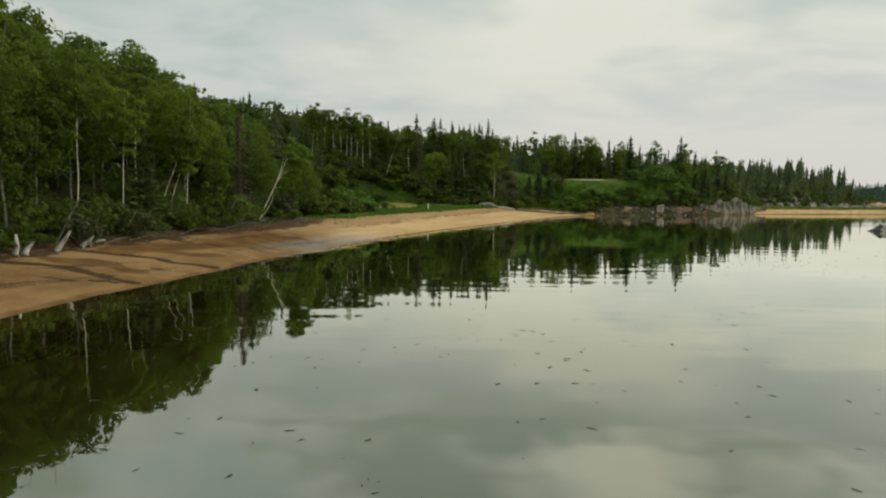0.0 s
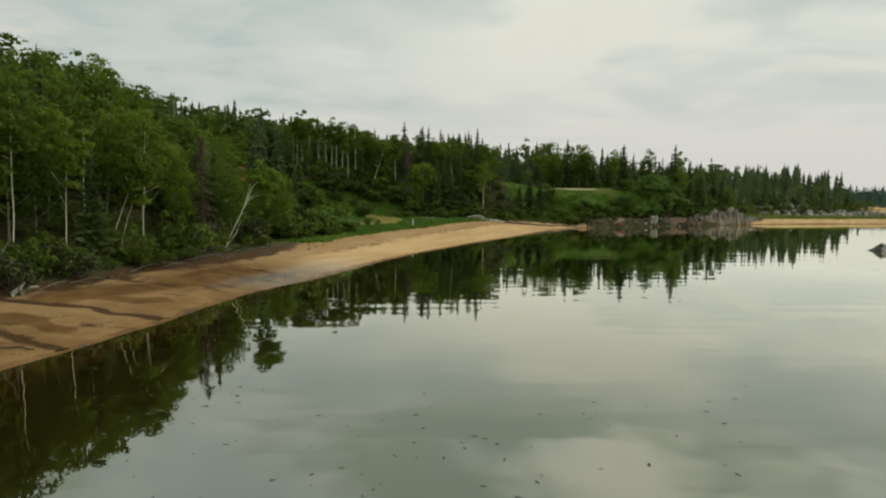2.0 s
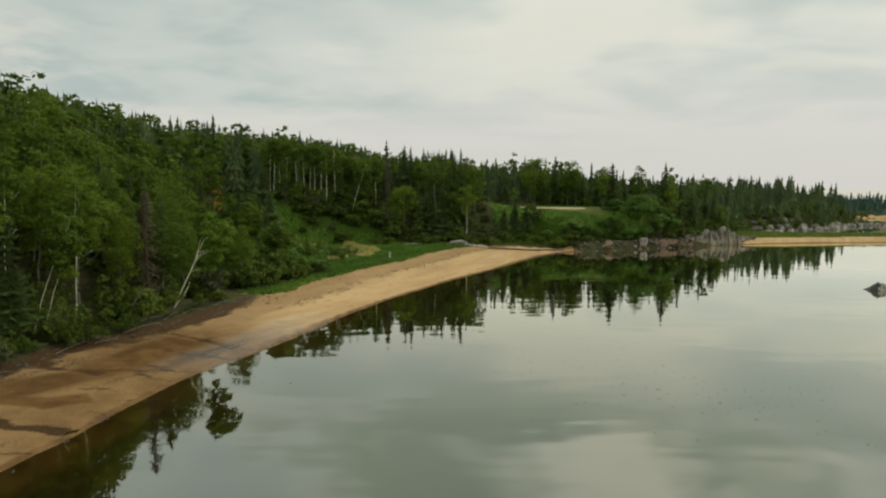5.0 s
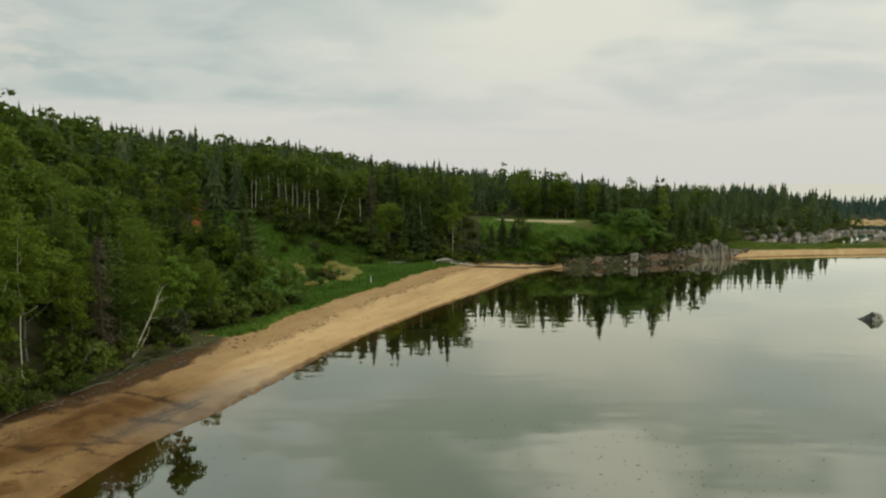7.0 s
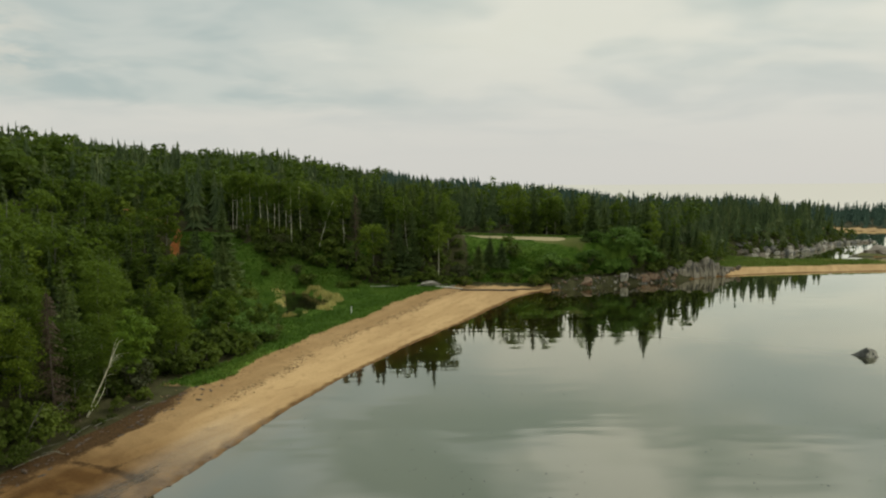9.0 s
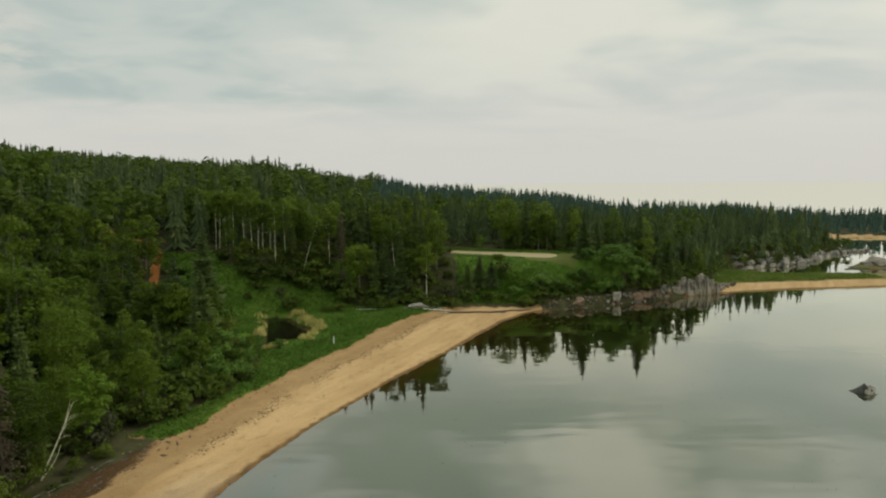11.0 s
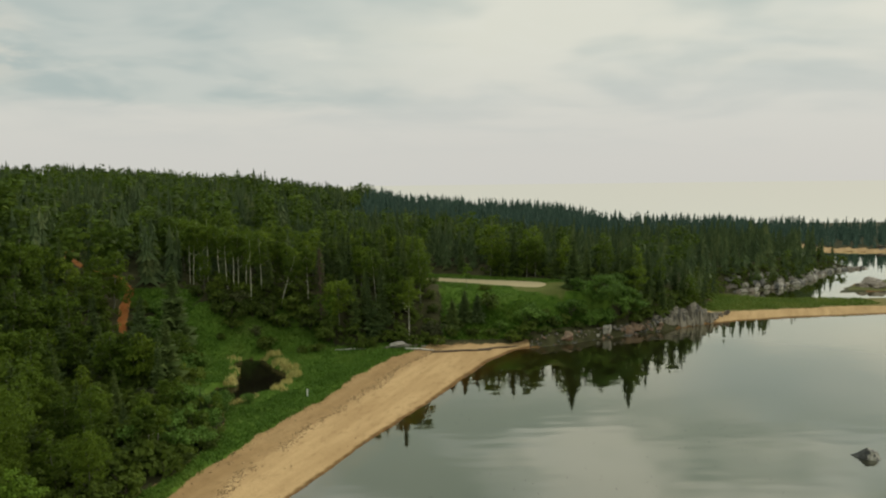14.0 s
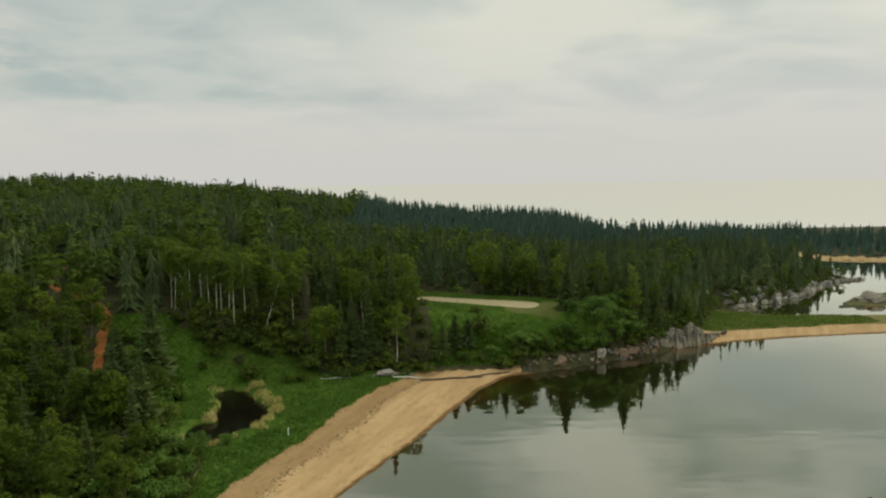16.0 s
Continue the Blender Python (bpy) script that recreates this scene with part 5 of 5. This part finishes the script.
k.bump(k.noise(8, 5.0), 0.6, 0.05)
rock_me = bm_mesh("bay_rock", bm, k.done(c_, 0.75), False)
rock_me.materials.append(PALE_STONE)
# faces that point up and towards +x take the paler material
for f in rock_me.polygons:
    f.material_index = int(f.normal.z > 0.35 and f.normal.x > 0.05)
bay_rock = tagged(new("bay_rock", rock_me), "dark angular rock with a pale top standing in the water", "rock")
bay_rock.matrix_basis = pose(46.9, 68.7, 0, 0, 0, -25) @ Matrix.Diagonal((0.82, 0.82, 0.85, 1))

# far rocky point, islet and their boulders
POINT = [(72, 144.6), (80, 147.6), (90, 152.6), (100, 160.6), (107, 168.6), (114, 173.6), (124, 177.4)]
angular = [rock_mesh("boulder", 580 + i, (PALE_STONE, GRANITE)[i % 2], (1, 1, 1), 12, 0.12, True) for i in range(4)]
for i in range(190):
    f = rng.uniform(0, 1)
    x, y = along(POINT, f)
    tier = rng.choice(3, p=[0.42, 0.33, 0.25]) * (f < 0.86)
    back = tier * 1.5 + rng.uniform(-0.4, 0.9)
    lift = tier * np.interp(f, [0, 0.12, 0.5, 0.9], [0.9, 1.15, 0.8, 0.3])
    size = rng.uniform(0.5, 1.15) * np.interp(f, [0, 0.15, 0.6, 1], [1.0, 1.35, 1.2, 0.8])
    pool, label = ((angular, "grey granite ledge block on the far point"), (angular[::2], "pale granite ledge block on the far point"), (dark, "dark boulder at the far waterline"))[int(rng.choice(3, p=[0.62, 0.18, 0.20]))]
    rock("boulder", pool[int(rng.randint(len(pool)))], x - back * 0.6, y + back * 0.8, size, label, 0.3, rng.uniform(15, 60), "boulders on the far point", height(x - back * 0.6, y + back * 0.8) * 0.4 + lift * 0.6, (2.0, 1.1, 1.05))
FAR_SHORE = [(138, 218.5), (150, 213), (170, 210.5), (230, 205.5)]
for i in range(18):
    x, y = along(FAR_SHORE, rng.uniform(0, 1) ** 1.3)
    rock("boulder", (pale, grey)[i % 2][int(rng.randint(3))], x, y + rng.uniform(0, 4), rng.uniform(0.9, 2.2), "pale pinkish ledge on the distant shore", 0.25, None, "ledges on the distant shore", None, (1.9, 1.0, 0.4))
for i in range(24):
    x, y = rng.uniform(96, 132), rng.uniform(144, 159)
    if signed_distance(np.array([x]), np.array([y]), ISLET)[0] < -0.6:
        continue
    rock("boulder", grey[int(rng.randint(5))], x, y, rng.uniform(1.4, 3.8), "low grey-brown rock on the grassy islet", 0.3, None, "rocks on the islet", None, (1.5, 1.0, 0.45))

# ---- driftwood, logs and the post ----
for x, y, pts in ((-19.4, 29.0, [(0, 0, 0), (0.1, 0, 0.35), (0.05, 0.05, 0.9)]), (-19.2, 29.4, [(0, 0, 0), (0.1, 0.1, 0.3), (0.35, 0.1, 0.55)]), (-18.8, 31.2, [(0, 0, 0), (0.3, 0.1, 0.45), (0.62, 0.15, 0.95)]),
                  (-18.6, 33.1, [(0, 0, 0.05), (0.3, 0.1, 0.3), (0.5, 0.2, 0.6)]), (-18.5, 33.4, [(0, 0, 0.1), (0.4, 0.1, 0.25), (0.8, 0.1, 0.3)])):
    f = [tube_faces(pts, [0.13, 0.10, 0.05], 7), tube_faces([pts[0], (-0.3, 0.1, -0.05)], [0.11, 0.04], 6), tube_faces([pts[0], (0.25, -0.25, -0.05)], [0.10, 0.03], 6)]
    o_ = tagged(new("driftwood_stump", poly_mesh("driftwood_stump", np.concatenate(f), 4, DRIFTWOOD)), "bleached white driftwood stump with stub roots on sand", "driftwood", "driftwood stumps")
    o_.matrix_basis = pose(x, y, height(x, y) + 0.02, 0, 0, rng.uniform(-20, 20))
for x0, y0, x1, y1, r, m_, label in ((11.4, 101.2, 19.5, 104.0, 0.13, DARK_LOG, "long dark wet log lying at the head of the beach"), (17.5, 103.6, 23.5, 106.4, 0.10, DARK_LOG, "dark log lying at the head of the beach"),
                                     (7.8, 101.2, 11.6, 101.9, 0.14, DRIFTWOOD, "grey bleached log among stones at the beach head"), (-1.2, 100.6, 2.6, 101.2, 0.08, DRIFTWOOD, "thin pale fallen trunk in the grass"),
                                     (-14.4, 25.9, -13.3, 26.2, 0.04, DARK_LOG, "small dark stick on the sand")):
    z0, z1 = height(x0, y0) + r * 0.7, height(x1, y1) + r * 0.7
    a, b = np.array([x0, y0, z0]), np.array([x1, y1, z1])
    m2 = (a + b) / 2 + np.array([0.1, 0.2, 0.02])
    m2[2] = max(m2[2], height(m2[0], m2[1]) + r * 0.7)
    o_ = tagged(new("log", poly_mesh("log", tube_faces([a, a * 0.75 + b * 0.25, m2, a * 0.25 + b * 0.75, b], [r, r, r * 0.9, r * 0.8, r * 0.5], 8), 4, m_)), label, "log", "logs")
for x, y, s in ((6.8, 102.3, 2.2), (8.9, 102.9, 1.2), (5.4, 101.9, 0.7), (10.2, 102.9, 0.8)):
    rock("boulder", (pale if s > 2 else grey)[int(rng.randint(3))], x, y, s, "pale flat stone at the head of the beach", 0.3, 15, "stones at the beach head", None, (1.5, 0.8, 0.42))
k = Nodes("post_paint")
POST = k.done(k.mix(k.ramp(k.noise(6.0, 3.0), 0.4, 0.7, 0, 0.5), (0.78, 0.78, 0.74), (0.5, 0.48, 0.42)), 0.6)
bm = bmesh.new()
bmesh.ops.create_cone(bm, cap_ends=True, segments=10, radius1=0.065, radius2=0.06, depth=0.9, matrix=Matrix.Translation((0, 0, 0.4)))
bmesh.ops.create_cone(bm, cap_ends=True, segments=10, radius1=0.06, radius2=0.015, depth=0.05, matrix=Matrix.Translation((0, 0, 0.875)))
post = tagged(new("marker_post", bm_mesh("marker_post", bm, POST, False)), "short white marker post standing in the grass", "post")
post.location = (-1.9, 83.2, height(-1.9, 83.2) - 0.05)


# ---- wrack on the beach and weed on the water ----
def flecks(name, places, size, flat, material, label, category):
    n = len(places)
    out = []
    th = rng.uniform(0, 6.3, n)
    s = size * rng.uniform(0.4, 1.5, n) ** 1.3
    for c_ in range(2):
        a = th + rng.uniform(-0.4, 0.4, n)
        u = np.stack([np.cos(a), np.sin(a), np.zeros(n)], 1) * s[:, None]
        v = np.stack([-np.sin(a), np.cos(a), np.zeros(n)], 1) * (s * rng.uniform(0.25, 0.7, n))[:, None]
        up_ = np.c_[np.zeros((n, 2)), s * flat]
        o = places + u * (c_ * 0.7)
        for q in range(4):
            p1, p2 = ((u, v), (v, -u), (-u, -v), (-v, u))[q]
            out.append(np.stack([o + p1, o + p2, o + up_], 1))
    return tagged(new(name, poly_mesh(name, np.concatenate(out), 3, material)), label, category, kind="stuff")


k = Nodes("dry_wrack")
k.b.inputs["Specular IOR Level"].default_value = 0.1
WRACK = k.done(k.mix(k.ramp(k.island(), 0.35, 0.9), (0.085, 0.046, 0.02), (0.48, 0.33, 0.17)), 0.9)
k = Nodes("floating_weed")
WEED = k.done(k.mix(k.island(), (0.018, 0.02, 0.012), (0.05, 0.05, 0.035)), 0.6)
n = 150000
bx, by = rng.uniform(-22, 24, n), rng.uniform(20, 106, n)
bz, bk = plan(bx, by)
gap = bk["edge"] + 2.4 + 0.8 * value_noise(bx / 6, by / 6)
chance = np.where(by > 55, np.exp(-(gap / 0.36) ** 2) * 2.0 * (value_noise(bx / 1.5, by / 1.5) > -0.12), 0) + np.exp(-((bk["edge"] + 0.2) / 0.3) ** 2) * 0.25 + 0.002
chance = np.where(by < 58, chance * 0.4 + 0.04 * np.exp(-((bk["edge"] + 0.3) / 0.7) ** 2), chance)
chance = np.where((by < 60) & (bk["edge"] > 0) & (bk["e"] < 0.5), 0.025, chance)
ok = (bk["d"] > 0.4) & ((bk["edge"] < 0.3) | (by < 60) & (bk["e"] < 0.5)) & (rng.rand(n) < chance)
twiggy = (bk["d"] > 1.5) & (by < 60) & (bk["e"] < 0.3) & (bk["edge"] > -1.0) & (rng.rand(n) < 0.10 * np.exp(-(bk["edge"] / 0.9) ** 2) + 0.004)
flecks("twig_litter", np.stack([bx, by, bz - 0.004], 1)[twiggy], 0.14, 0.3, DARK_LOG, "dark twigs and bark strewn at the foot of the wood", "litter")
ok &= by > 55
flecks("beach_wrack", np.stack([bx, by, bz - 0.004], 1)[ok], 0.105, 0.22, WRACK, "dry brown wrack and pale clods strewn along the beach", "wrack")
n = 11000
fx, fy = rng.uniform(-8, 50, n), 8 + 92 * rng.uniform(0, 1, n) ** 1.3
fz, fk = plan(fx, fy)
ok = (fk["d"] < -1.2) & (rng.rand(n) < (0.18 + 1.9 * value_noise(fx / 9 + 5, fy / 9)) * np.interp(fy, [10, 22, 45, 70], [0.35, 1.0, 1.0, 0.5]))
flecks("floating_weed", np.stack([fx, fy, np.full(n, 0.003)], 1)[ok], 0.05, 0.1, WEED, "small dark scraps of weed floating on the bay", "weed")
n = 60000
bx, by = rng.uniform(-14, 24, n), rng.uniform(26, 106, n)
bz, bk = plan(bx, by)
ok = (np.abs(bk["d"] - 0.05) < 0.13) & (value_noise(bx / 1.7 + 9, by / 1.7) > 0.06)
flecks("waterline_weed", np.stack([bx, by, np.maximum(bz, 0.0) + 0.004], 1)[ok], 0.085, 0.25, DARK_LOG, "dark scraps of weed left in a broken line at the waterline", "weed")

# fallen branches at the foot of the wood
for x, y, ln, way, lift in ((-17.7, 36.2, 1.7, 20, 0.25), (-17.2, 38.4, 1.3, -35, 0.15), (-16.6, 40.6, 2.0, 65, 0.3), (-15.6, 42.6, 1.5, 10, 0.2), (-15.0, 44.6, 2.2, 40, 0.35), (-14.5, 46.4, 1.6, -20, 0.2),
                            (-14.1, 48.2, 1.9, 75, 0.25), (-15.4, 45.6, 2.4, 5, 0.9), (-16.2, 47.4, 2.1, 30, 1.3), (-13.6, 50.2, 1.4, 50, 0.15), (-18.2, 34.4, 1.6, 60, 0.3), (-12.4, 53.0, 1.5, 62, 0.12)):
    a = np.array([0.0, 0.0, 0.03])
    b = np.array([math.cos(radians(way)) * ln, math.sin(radians(way)) * ln, lift])
    b[2] = max(b[2], height(x + b[0], y + b[1]) - height(x, y) + 0.05)
    m2 = (a + b) / 2 + np.array([0.06, 0.1, 0.12])
    f = [tube_faces([a, m2, b], [0.026, 0.019, 0.008], 6)]
    for q in (0.35, 0.55, 0.75):
        g = a + (b - a) * q + np.array([0, 0, 0.08])
        f.append(tube_faces([g, g + np.array([rng.uniform(-0.3, 0.4), rng.uniform(-0.4, 0.3), rng.uniform(0.0, 0.35)])], [0.014, 0.004], 4))
    br = tagged(new("dead_branch", poly_mesh("dead_branch", np.concatenate(f), 4, ASPEN_BARK)), "bare grey fallen branch lying at the foot of the wood", "branch", "fallen branches")
    br.location = (x, y, height(x, y))
